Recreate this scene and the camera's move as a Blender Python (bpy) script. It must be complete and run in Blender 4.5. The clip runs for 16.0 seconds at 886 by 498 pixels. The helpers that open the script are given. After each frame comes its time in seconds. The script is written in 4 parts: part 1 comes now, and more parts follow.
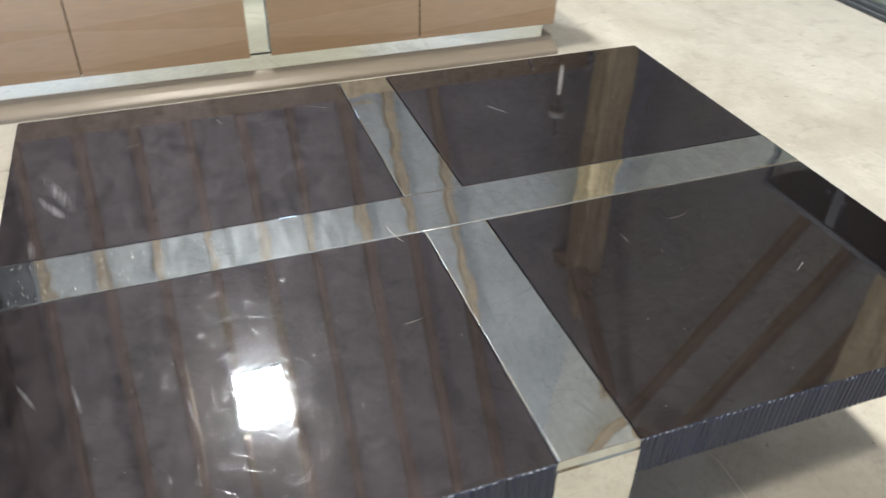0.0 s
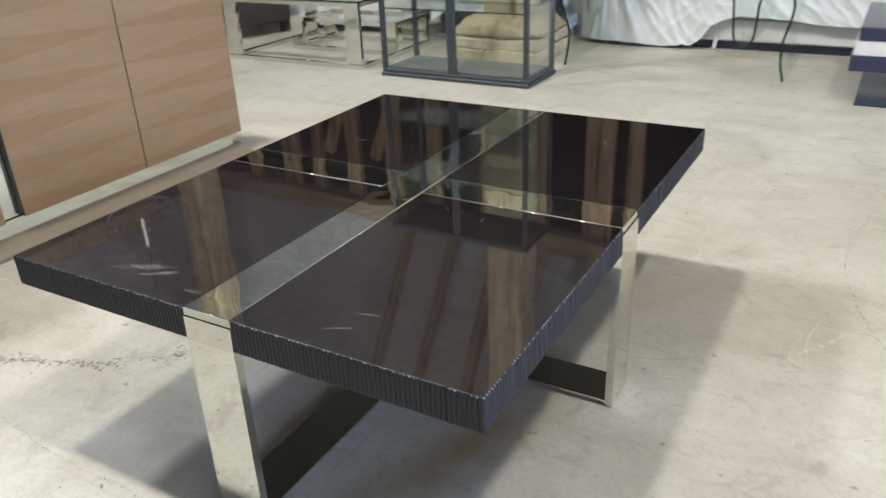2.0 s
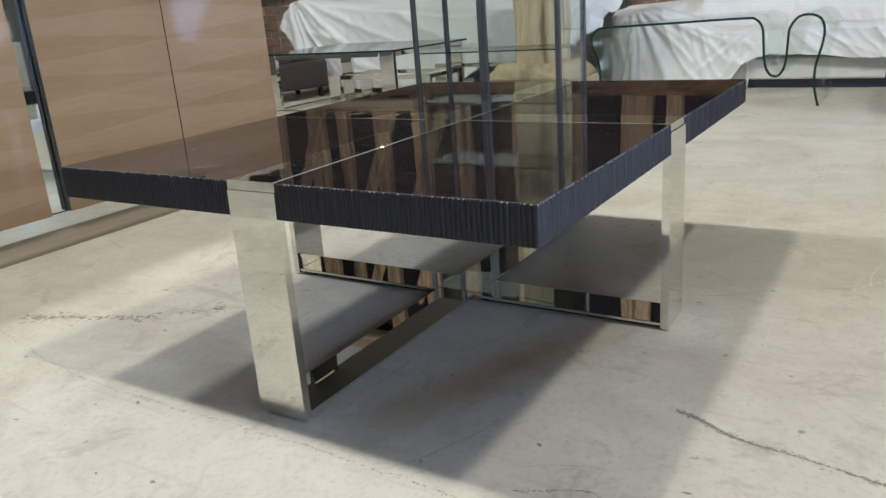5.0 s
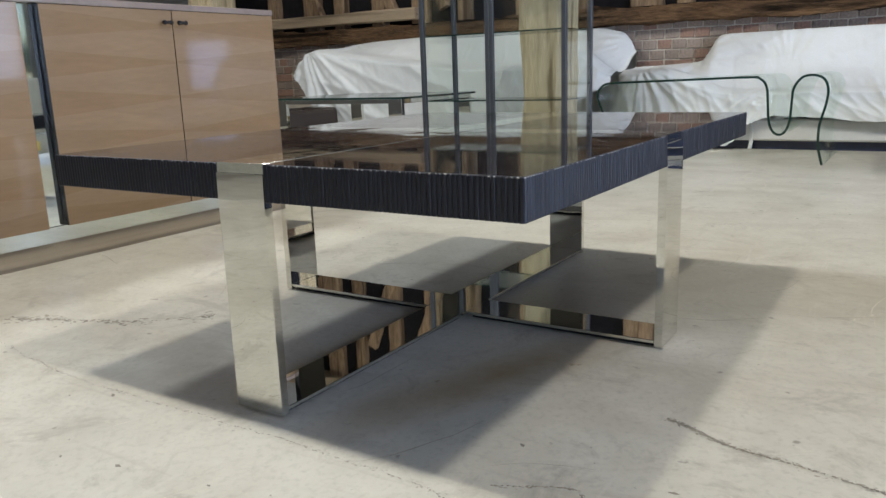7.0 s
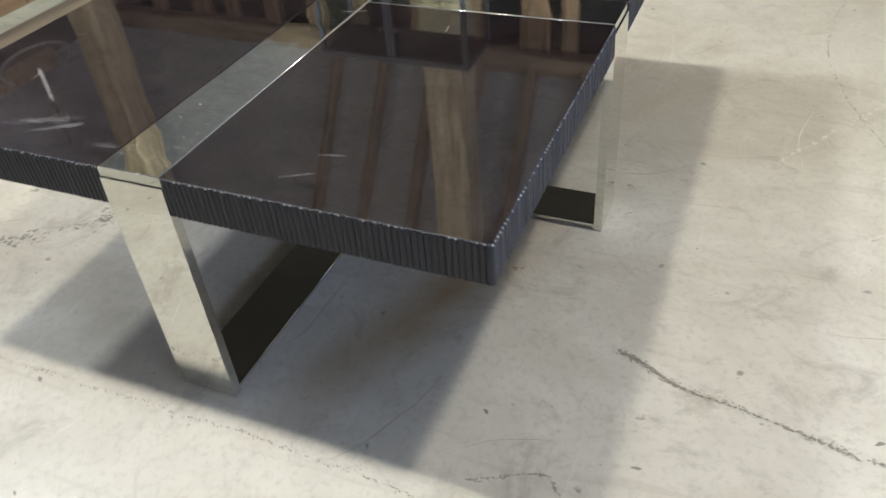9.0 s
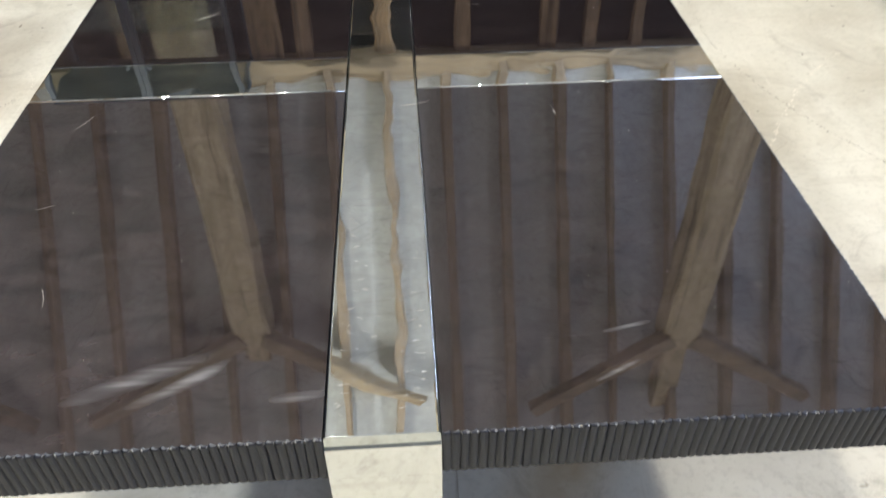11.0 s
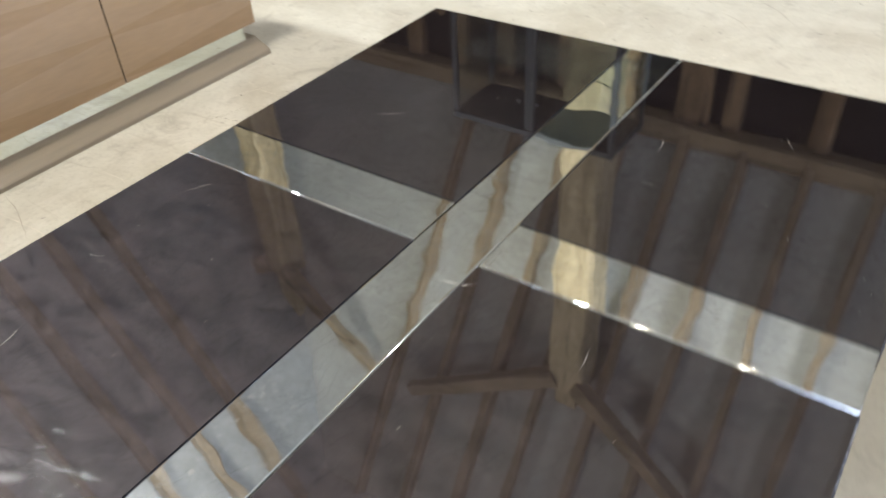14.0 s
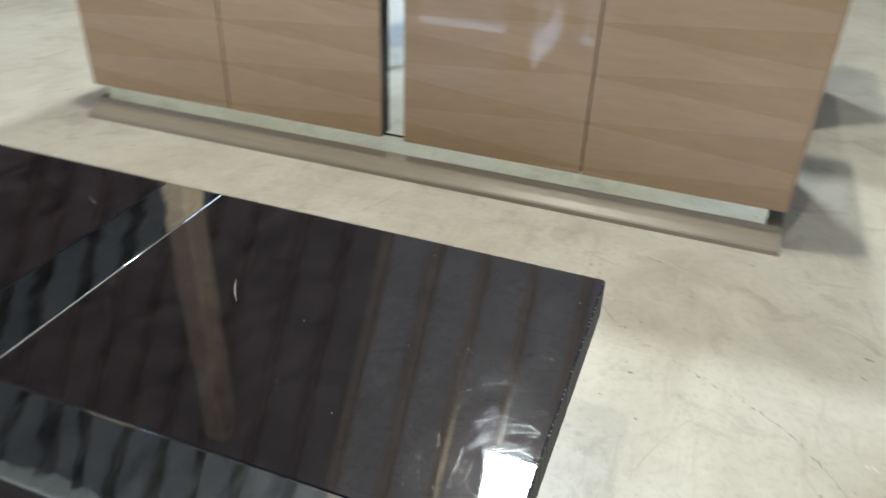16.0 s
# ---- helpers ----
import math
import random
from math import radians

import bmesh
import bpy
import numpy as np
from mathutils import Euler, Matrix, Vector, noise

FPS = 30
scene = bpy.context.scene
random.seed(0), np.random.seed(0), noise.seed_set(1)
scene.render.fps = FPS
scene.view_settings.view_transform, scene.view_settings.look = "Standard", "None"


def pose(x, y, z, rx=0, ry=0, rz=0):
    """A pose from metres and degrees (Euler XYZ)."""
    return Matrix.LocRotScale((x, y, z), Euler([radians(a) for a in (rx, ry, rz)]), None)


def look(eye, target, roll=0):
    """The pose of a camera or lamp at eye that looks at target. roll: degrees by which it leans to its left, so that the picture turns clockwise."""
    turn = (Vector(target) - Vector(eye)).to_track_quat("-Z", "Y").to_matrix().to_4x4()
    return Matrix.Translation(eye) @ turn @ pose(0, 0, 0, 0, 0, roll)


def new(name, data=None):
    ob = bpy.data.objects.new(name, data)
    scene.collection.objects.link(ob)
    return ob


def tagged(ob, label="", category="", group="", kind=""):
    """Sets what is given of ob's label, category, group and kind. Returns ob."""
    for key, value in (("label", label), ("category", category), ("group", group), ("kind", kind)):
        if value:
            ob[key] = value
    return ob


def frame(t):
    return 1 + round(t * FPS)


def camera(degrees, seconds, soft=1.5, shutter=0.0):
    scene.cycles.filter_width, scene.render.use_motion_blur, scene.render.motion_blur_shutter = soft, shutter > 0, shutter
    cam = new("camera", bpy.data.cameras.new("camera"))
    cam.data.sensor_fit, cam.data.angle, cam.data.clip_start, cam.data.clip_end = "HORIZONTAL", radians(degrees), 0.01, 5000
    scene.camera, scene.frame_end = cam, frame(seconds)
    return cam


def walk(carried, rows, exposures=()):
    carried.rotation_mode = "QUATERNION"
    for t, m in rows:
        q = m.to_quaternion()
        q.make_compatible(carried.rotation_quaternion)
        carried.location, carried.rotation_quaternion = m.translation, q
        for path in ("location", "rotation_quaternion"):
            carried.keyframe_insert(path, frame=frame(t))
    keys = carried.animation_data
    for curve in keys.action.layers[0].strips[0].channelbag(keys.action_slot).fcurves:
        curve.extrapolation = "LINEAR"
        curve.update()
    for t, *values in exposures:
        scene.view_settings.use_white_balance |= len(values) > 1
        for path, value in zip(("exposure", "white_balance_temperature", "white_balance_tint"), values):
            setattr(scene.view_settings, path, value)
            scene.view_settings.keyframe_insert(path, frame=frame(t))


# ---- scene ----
cam = camera(59.8, 16.0, 1.5, 0.4)
PATH = [
    (0, (0.939, -0.354, 1.085), (-0.563, 0.212, -0.107), 1.5),
    (0.5, (0.912, -0.633, 1.083), (-0.458, 0.279, -0.054), 1.8),
    (1, (0.908, -0.911, 1.065), (-0.287, 0.268, -0.023), 0.8),
    (1.5, (0.856, -1.159, 1.046), (-0.2, 0.219, 0.054), -1.2),
    (2, (0.873, -1.371, 1.033), (-0.038, 0.184, 0.165), -2.4),
    (2.2, (0.889, -1.43, 0.993), (0.012, 0.169, 0.171), -3.1),
    (2.5, (0.88, -1.463, 0.928), (0.013, 0.174, 0.174), -4.2),
    (3, (0.873, -1.471, 0.827), (-0.022, 0.192, 0.168), -5.6),
    (3.5, (0.869, -1.476, 0.777), (-0.062, 0.177, 0.143), -5.9),
    (4, (0.87, -1.488, 0.741), (-0.098, 0.138, 0.093), -5.4),
    (4.2, (0.873, -1.493, 0.73), (-0.11, 0.121, 0.075), -5.2),
    (6.3, (0.92, -1.478, 0.568), (-0.135, 0.153, 0.091), -3.0),
    (7, (0.918, -1.485, 0.549), (-0.137, 0.154, 0.1), -2.0),
    (7.5, (0.913, -1.471, 0.613), (-0.119, 0.135, 0.019), -1.7),
    (8, (0.915, -1.423, 0.766), (-0.066, 0.107, -0.069), -2.4),
    (8.2, (0.915, -1.392, 0.839), (-0.031, 0.096, -0.105), -2.8),
    (10.3, (0.159, -1.039, 0.966), (0.035, 0.358, -0.46), -5.2),
    (10.5, (0.108, -1.03, 0.967), (0.042, 0.383, -0.447), -4.3),
    (11, (0.033, -1.035, 0.979), (0.114, 0.463, -0.344), -0.6),
    (11.5, (0.01, -1.029, 1.005), (0.15, 0.579, -0.175), 1.9),
    (12, (0.013, -1.025, 1.02), (0.114, 0.643, -0.078), 2.5),
    (12.5, (0.019, -1.023, 1.021), (0.075, 0.638, -0.092), 2.0),
    (13, (0.088, -1.008, 1.034), (-0.107, 0.595, -0.145), -1.1),
    (13.3, (0.202, -0.985, 1.037), (-0.223, 0.557, -0.164), -2.0),
    (13.5, (0.294, -0.941, 1.043), (-0.284, 0.535, -0.177), -2.4),
    (14, (0.463, -0.678, 1.037), (-0.476, 0.585, -0.197), -3.4),
    (14.3, (0.537, -0.463, 1.039), (-0.615, 0.668, -0.142), -2.9),
    (14.5, (0.582, -0.297, 1.039), (-0.713, 0.702, -0.112), -2.9),
    (14.8, (0.617, -0.065, 1.049), (-0.854, 0.723, -0.053), -1.3),
    (15, (0.59, 0.088, 1.051), (-0.967, 0.716, -0.035), -0.0),
    (15.3, (0.517, 0.297, 1.022), (-1.121, 0.644, -0.072), 1.5),
    (15.5, (0.471, 0.439, 1.024), (-1.197, 0.537, -0.075), 1.8),
    (15.8, (0.394, 0.622, 1.001), (-1.259, 0.307, -0.08), 1.7),
    (16, (0.368, 0.724, 0.986), (-1.228, 0.151, -0.074), 2.0),
]
walk(cam, [(t, look(eye, target, roll)) for t, eye, target, roll in PATH],
     [(0.0, 0.16, 6680, 11), (0.5, 0.14, 6680, 11), (1.0, 0.05, 6630, 10), (2.0, -0.14, 6580, 10), (4.2, -0.26, 6630, 10), (6.3, -0.40, 6580, 10), (8.2, -0.37, 6580, 10), (10.3, 0.12, 6730, 13),
      (11.0, 0.24, 6580, 11), (12.0, 0.14, 6930, 10), (14.0, 0.2, 6780, 11), (14.5, 0.2, 6780, 11), (15.0, -0.03, 6830, 10), (15.5, -0.17, 6630, 10), (16.0, -0.24, 6530, 6)])

# ---- world and large lights ----
world = bpy.data.worlds.new("sky")
scene.world = world
world.use_nodes = True
wn = world.node_tree
sky = wn.nodes.new("ShaderNodeTexSky")
sky.sky_type, sky.sun_disc = "NISHITA", False
sky.sun_elevation, sky.sun_rotation = radians(38), radians(200)
wn.links.new(sky.outputs[0], wn.nodes["Background"].inputs[0])
wn.nodes["Background"].inputs[1].default_value = 0.12


def area_lamp(name, eye, target, sx, sy, watts, color):
    data = bpy.data.lights.new(name, "AREA")
    data.shape, data.size, data.size_y, data.energy, data.color = "RECTANGLE", sx, sy, watts, color
    ob = new(name, data)
    ob.matrix_world = look(eye, target)
    return ob


def point_lamp(name, at, radius, watts, color):
    data = bpy.data.lights.new(name, "POINT")
    data.shadow_soft_size, data.energy, data.color = radius, watts, color
    ob = new(name, data)
    ob.location = at
    return ob


WEST, NORTH, EAST, SOUTH = -5.4, 4.4, 5.5, -7.0
EAVE, RIDGE, PITCH = 2.74, 5.9, 1.45
LAMPS = [(-1.28, -0.25, 5.52), (2.28, -0.13, 5.52)]
area_lamp("lamp_skylight", (-3.93, -0.18, 4.85), (-3.106, -0.18, 4.282), 0.40, 0.45, 225, (0.86, 0.935, 1.0))
for (x, y, z), up, down in zip(LAMPS, (160, 155), (124, 112)):
    point_lamp("lamp_batten", (x, y, z), 0.07, up, (1.0, 0.965, 0.88))
    area_lamp("lamp_batten_down", (x, y, z - 0.06), (x, y, 0), 0.46, 0.12, down, (1.0, 0.965, 0.88))
area_lamp("lamp_door_daylight", (5.42, 0.3, 1.28), (0, 0.3, 1.05), 7.0, 2.2, 490, (0.54, 0.67, 1.0))
area_lamp("lamp_window_daylight", (2.86, 4.37, 0.70), (2.0, 0, 0.3), 0.50, 0.50, 5, (0.36, 0.52, 1.0))


# ---- materials ----
def material(name, base, rough=0.5, metal=0.0, vary=0.15, scale=6.0, fine=60.0, bump=0.05, bump_scale=None, coat=0.0,
             second=None, stretch=(1, 1, 1), spec=0.5, rough_vary=0.1, distance=0.01, detail=6.0):
    m = bpy.data.materials.new(name)
    m.use_nodes = True
    n, l = m.node_tree.nodes, m.node_tree.links
    p = n["Principled BSDF"]
    p.inputs["Metallic"].default_value = metal
    p.inputs["Specular IOR Level"].default_value = spec
    p.inputs["Coat Weight"].default_value = coat
    p.inputs["Coat Roughness"].default_value = 0.03
    co = n.new("ShaderNodeTexCoord")
    mp = n.new("ShaderNodeMapping")
    mp.inputs["Scale"].default_value = stretch
    l.new(co.outputs["Object"], mp.inputs[0])
    big, small = n.new("ShaderNodeTexNoise"), n.new("ShaderNodeTexNoise")
    big.inputs["Scale"].default_value, small.inputs["Scale"].default_value = scale, fine
    big.inputs["Detail"].default_value = small.inputs["Detail"].default_value = detail
    for t in (big, small):
        l.new(mp.outputs[0], t.inputs["Vector"])
    add = n.new("ShaderNodeMath")
    add.operation = "ADD"
    l.new(big.outputs[0], add.inputs[0])
    l.new(small.outputs[0], add.inputs[1])
    rnd = n.new("ShaderNodeObjectInfo")
    add2 = n.new("ShaderNodeMath")
    add2.operation = "MULTIPLY_ADD"
    add2.inputs[1].default_value = 0.25
    l.new(rnd.outputs["Random"], add2.inputs[0])
    l.new(add.outputs[0], add2.inputs[2])
    ramp = n.new("ShaderNodeMapRange")
    ramp.inputs["From Min"].default_value, ramp.inputs["From Max"].default_value = 0.7, 1.5
    l.new(add2.outputs[0], ramp.inputs[0])
    mix = n.new("ShaderNodeMix")
    mix.data_type = "RGBA"
    second = second or [c * (1 - vary) for c in base]
    hi = [min(1, c * (1 + vary)) for c in base]
    mix.inputs[6].default_value, mix.inputs[7].default_value = (*second, 1), (*hi, 1)
    l.new(ramp.outputs[0], mix.inputs[0])
    l.new(mix.outputs[2], p.inputs["Base Color"])
    rr = n.new("ShaderNodeMapRange")
    rr.inputs["To Min"].default_value, rr.inputs["To Max"].default_value = max(0.0, rough * (1 - rough_vary)), min(1, rough * (1 + rough_vary))
    l.new(big.outputs[0], rr.inputs[0])
    l.new(rr.outputs[0], p.inputs["Roughness"])
    if bump:
        b = n.new("ShaderNodeBump")
        b.inputs["Strength"].default_value, b.inputs["Distance"].default_value = bump, distance
        src = small
        if bump_scale:
            src = n.new("ShaderNodeTexNoise")
            src.inputs["Scale"].default_value = bump_scale
            l.new(mp.outputs[0], src.inputs["Vector"])
        l.new(src.outputs[0], b.inputs["Height"])
        l.new(b.outputs[0], p.inputs["Normal"])
        if coat:
            l.new(b.outputs[0], p.inputs["Coat Normal"])
    return m


def glass(name, tint=(0.92, 0.97, 0.95), gloss=0.94):
    m = bpy.data.materials.new(name)
    m.use_nodes = True
    n, l = m.node_tree.nodes, m.node_tree.links
    n.remove(n["Principled BSDF"])
    t, g, f, mix, power, gain = (n.new("ShaderNode" + k) for k in ("BsdfTransparent", "BsdfGlossy", "LayerWeight", "MixShader", "Math", "Math"))
    t.inputs[0].default_value, g.inputs["Roughness"].default_value, f.inputs[0].default_value = (*tint, 1), 0.01, 0.5
    power.operation, gain.operation = "POWER", "MULTIPLY_ADD"
    power.inputs[1].default_value, gain.inputs[1].default_value, gain.inputs[2].default_value = 5.0, gloss, 0.04
    for a, b in ((f.outputs["Facing"], power.inputs[0]), (power.outputs[0], gain.inputs[0]), (gain.outputs[0], mix.inputs[0]), (t.outputs[0], mix.inputs[1]),
                 (g.outputs[0], mix.inputs[2]), (mix.outputs[0], n["Material Output"].inputs[0])):
        l.new(a, b)
    return m


def glowing(name, color, strength):
    m = bpy.data.materials.new(name)
    m.use_nodes = True
    p = m.node_tree.nodes["Principled BSDF"]
    p.inputs["Emission Color"].default_value, p.inputs["Emission Strength"].default_value = (*color, 1), strength
    return m


def lacquer_material():
    """Near-black glossy lacquer: a faintly hazy brown-black base under a clear coat with cloudy rubbed patches."""
    m = material("black_lacquer", (0.0038, 0.0026, 0.0029), 0.22, 0, 0.25, 3.0, 40, 0.022, 1.4, coat=1.0, spec=0.0, distance=0.004, rough_vary=0.3)
    n, l = m.node_tree.nodes, m.node_tree.links
    p = n["Principled BSDF"]
    p.inputs["Coat IOR"].default_value = 1.78
    co, tex, patch = n.new("ShaderNodeTexCoord"), n.new("ShaderNodeTexNoise"), n.new("ShaderNodeMapRange")
    tex.inputs["Scale"].default_value, tex.inputs["Detail"].default_value, tex.inputs["Distortion"].default_value = 7.0, 5.0, 0.8
    patch.inputs["From Min"].default_value, patch.inputs["From Max"].default_value = 0.50, 0.78
    patch.inputs["To Min"].default_value, patch.inputs["To Max"].default_value = 0.022, 0.05
    l.new(co.outputs["Object"], tex.inputs["Vector"])
    l.new(tex.outputs[0], patch.inputs[0])
    l.new(patch.outputs[0], p.inputs["Coat Roughness"])

    def calc(op, a, b=None, c=None):
        k = n.new("ShaderNodeMath")
        k.operation = op
        for i, v in enumerate((a, b, c)):
            if isinstance(v, (int, float)):
                k.inputs[i].default_value = v
            elif v is not None:
                l.new(v, k.inputs[i])
        return k.outputs[0]

    # dried polish: a thin cloudy film in wiped streaks, thicker towards one end of the table
    sep, mp, wipe, more = n.new("ShaderNodeSeparateXYZ"), n.new("ShaderNodeMapping"), n.new("ShaderNodeTexNoise"), n.new("ShaderNodeMapRange")
    mp.inputs["Rotation"].default_value, mp.inputs["Scale"].default_value = (0, 0, radians(35)), (13.0, 26.0, 1)
    wipe.inputs["Scale"].default_value, wipe.inputs["Detail"].default_value, wipe.inputs["Distortion"].default_value = 1.3, 7, 0.6
    wipe.inputs["Roughness"].default_value = 0.62
    more.inputs["From Min"].default_value, more.inputs["From Max"].default_value = 0.28, 0.85
    l.new(co.outputs["Object"], sep.inputs[0])
    l.new(co.outputs["Object"], mp.inputs[0])
    l.new(mp.outputs[0], wipe.inputs["Vector"])
    l.new(wipe.outputs[0], more.inputs[0])
    end = n.new("ShaderNodeMapRange")
    end.inputs["From Min"].default_value, end.inputs["From Max"].default_value, end.inputs["To Min"].default_value = 0.45, -0.35, 0.22
    l.new(sep.outputs[1], end.inputs[0])
    film = calc("MULTIPLY", more.outputs[0], end.outputs[0])
    side = n.new("ShaderNodeMapRange")
    side.inputs["From Min"].default_value, side.inputs["From Max"].default_value = 0.15, -0.35
    side.inputs["To Min"].default_value, side.inputs["To Max"].default_value = 0.75, 1.2
    l.new(sep.outputs[0], side.inputs[0])
    film = calc("MULTIPLY", film, side.outputs[0])
    # a few soft pale smears left by a cloth
    smear = None
    for x, y, turn, long, wide in ((-0.222, -0.563, 22, 0.075, 0.013), (-0.19, -0.578, 27, 0.05, 0.008), (-0.172, -0.565, 32, 0.04, 0.008), (-0.075, -0.594, 5, 0.03, 0.006), (0.237, -0.53, 13, 0.035, 0.003), (0.22, -0.583, 26, 0.03, 0.003)):
        mp2, ball = n.new("ShaderNodeMapping"), n.new("ShaderNodeTexGradient")
        ball.gradient_type, mp2.vector_type = "SPHERICAL", "TEXTURE"
        mp2.inputs["Location"].default_value, mp2.inputs["Scale"].default_value, mp2.inputs["Rotation"].default_value = (x, y, 0.42), (long, wide, 1), (0, 0, radians(turn))
        l.new(co.outputs["Object"], mp2.inputs[0])
        l.new(mp2.outputs[0], ball.inputs[0])
        smear = ball.outputs["Fac"] if smear is None else calc("ADD", smear, ball.outputs["Fac"])
    streaks, mp3 = n.new("ShaderNodeTexNoise"), n.new("ShaderNodeMapping")
    mp3.inputs["Rotation"].default_value, mp3.inputs["Scale"].default_value = (0, 0, radians(-24)), (6, 130, 1)
    streaks.inputs["Scale"].default_value, streaks.inputs["Detail"].default_value = 1.6, 6
    l.new(co.outputs["Object"], mp3.inputs[0])
    l.new(mp3.outputs[0], streaks.inputs["Vector"])
    smear = calc("MULTIPLY", smear, calc("MULTIPLY", streaks.outputs[0], streaks.outputs[0]))
    smear = calc("MULTIPLY", smear, 2.4)
    tint = n.new("ShaderNodeMix")
    tint.data_type = "RGBA"
    tint.inputs[7].default_value = (0.0195, 0.0125, 0.0122, 1)
    old = p.inputs["Base Color"].links[0].from_socket
    l.new(old, tint.inputs[6])
    l.new(film, tint.inputs[0])
    pale = n.new("ShaderNodeMix")
    pale.data_type = "RGBA"
    pale.inputs[7].default_value = (0.13, 0.127, 0.13, 1)
    l.new(smear, pale.inputs[0])
    l.new(tint.outputs[2], pale.inputs[6])
    l.new(pale.outputs[2], p.inputs["Base Color"])
    # the rubbed film scatters a little light in a broad sheen
    sheen, blend, base = n.new("ShaderNodeBsdfAnisotropic"), n.new("ShaderNodeMixShader"), n.new("ShaderNodeMath")
    sheen.inputs["Color"].default_value, sheen.inputs["Roughness"].default_value = (0.95, 0.82, 0.83, 1), 0.47
    base.operation, base.inputs[1].default_value, base.inputs[2].default_value = "MULTIPLY_ADD", 0.026, 0.0055
    l.new(film, base.inputs[0])
    l.new(base.outputs[0], blend.inputs[0])
    l.new(p.outputs[0], blend.inputs[1])
    l.new(sheen.outputs[0], blend.inputs[2])
    l.new(blend.outputs[0], n["Material Output"].inputs[0])
    return m


def scratched_chrome():
    """Old chrome strip: slightly wavy, dulled in streaks across and in rubbed patches."""
    m = material("scratched_chrome", (0.585, 0.60, 0.565), 0.06, 1.0, 0.12, 9, 70, 0.19, 6.0, rough_vary=0.6, distance=0.006)
    n, l = m.node_tree.nodes, m.node_tree.links
    p = n["Principled BSDF"]
    co, mp, tex, tone = n.new("ShaderNodeTexCoord"), n.new("ShaderNodeMapping"), n.new("ShaderNodeTexNoise"), n.new("ShaderNodeMapRange")
    mp.inputs["Scale"].default_value = (9, 48, 1)
    tex.inputs["Scale"].default_value, tex.inputs["Detail"].default_value = 1.6, 4.0
    tone.inputs["From Min"].default_value, tone.inputs["From Max"].default_value = 0.40, 0.75
    tone.inputs["To Min"].default_value, tone.inputs["To Max"].default_value = 0.01, 0.06
    l.new(co.outputs["Object"], mp.inputs[0])
    l.new(mp.outputs[0], tex.inputs["Vector"])
    l.new(tex.outputs[0], tone.inputs[0])
    l.new(tone.outputs[0], p.inputs["Roughness"])
    # rubbed haze: a share of the strip reflects in a broad lobe
    haze, mix, share = n.new("ShaderNodeBsdfAnisotropic"), n.new("ShaderNodeMixShader"), n.new("ShaderNodeMapRange")
    haze.inputs["Color"].default_value, haze.inputs["Roughness"].default_value = (0.62, 0.64, 0.63, 1), 0.30
    share.inputs["From Min"].default_value, share.inputs["From Max"].default_value, share.inputs["To Min"].default_value, share.inputs["To Max"].default_value = 0.35, 0.75, 0.02, 0.12
    l.new(tex.outputs[0], share.inputs[0])
    l.new(share.outputs[0], mix.inputs[0])
    l.new(p.outputs[0], mix.inputs[1])
    l.new(haze.outputs[0], mix.inputs[2])
    l.new(mix.outputs[0], n["Material Output"].inputs[0])
    return m


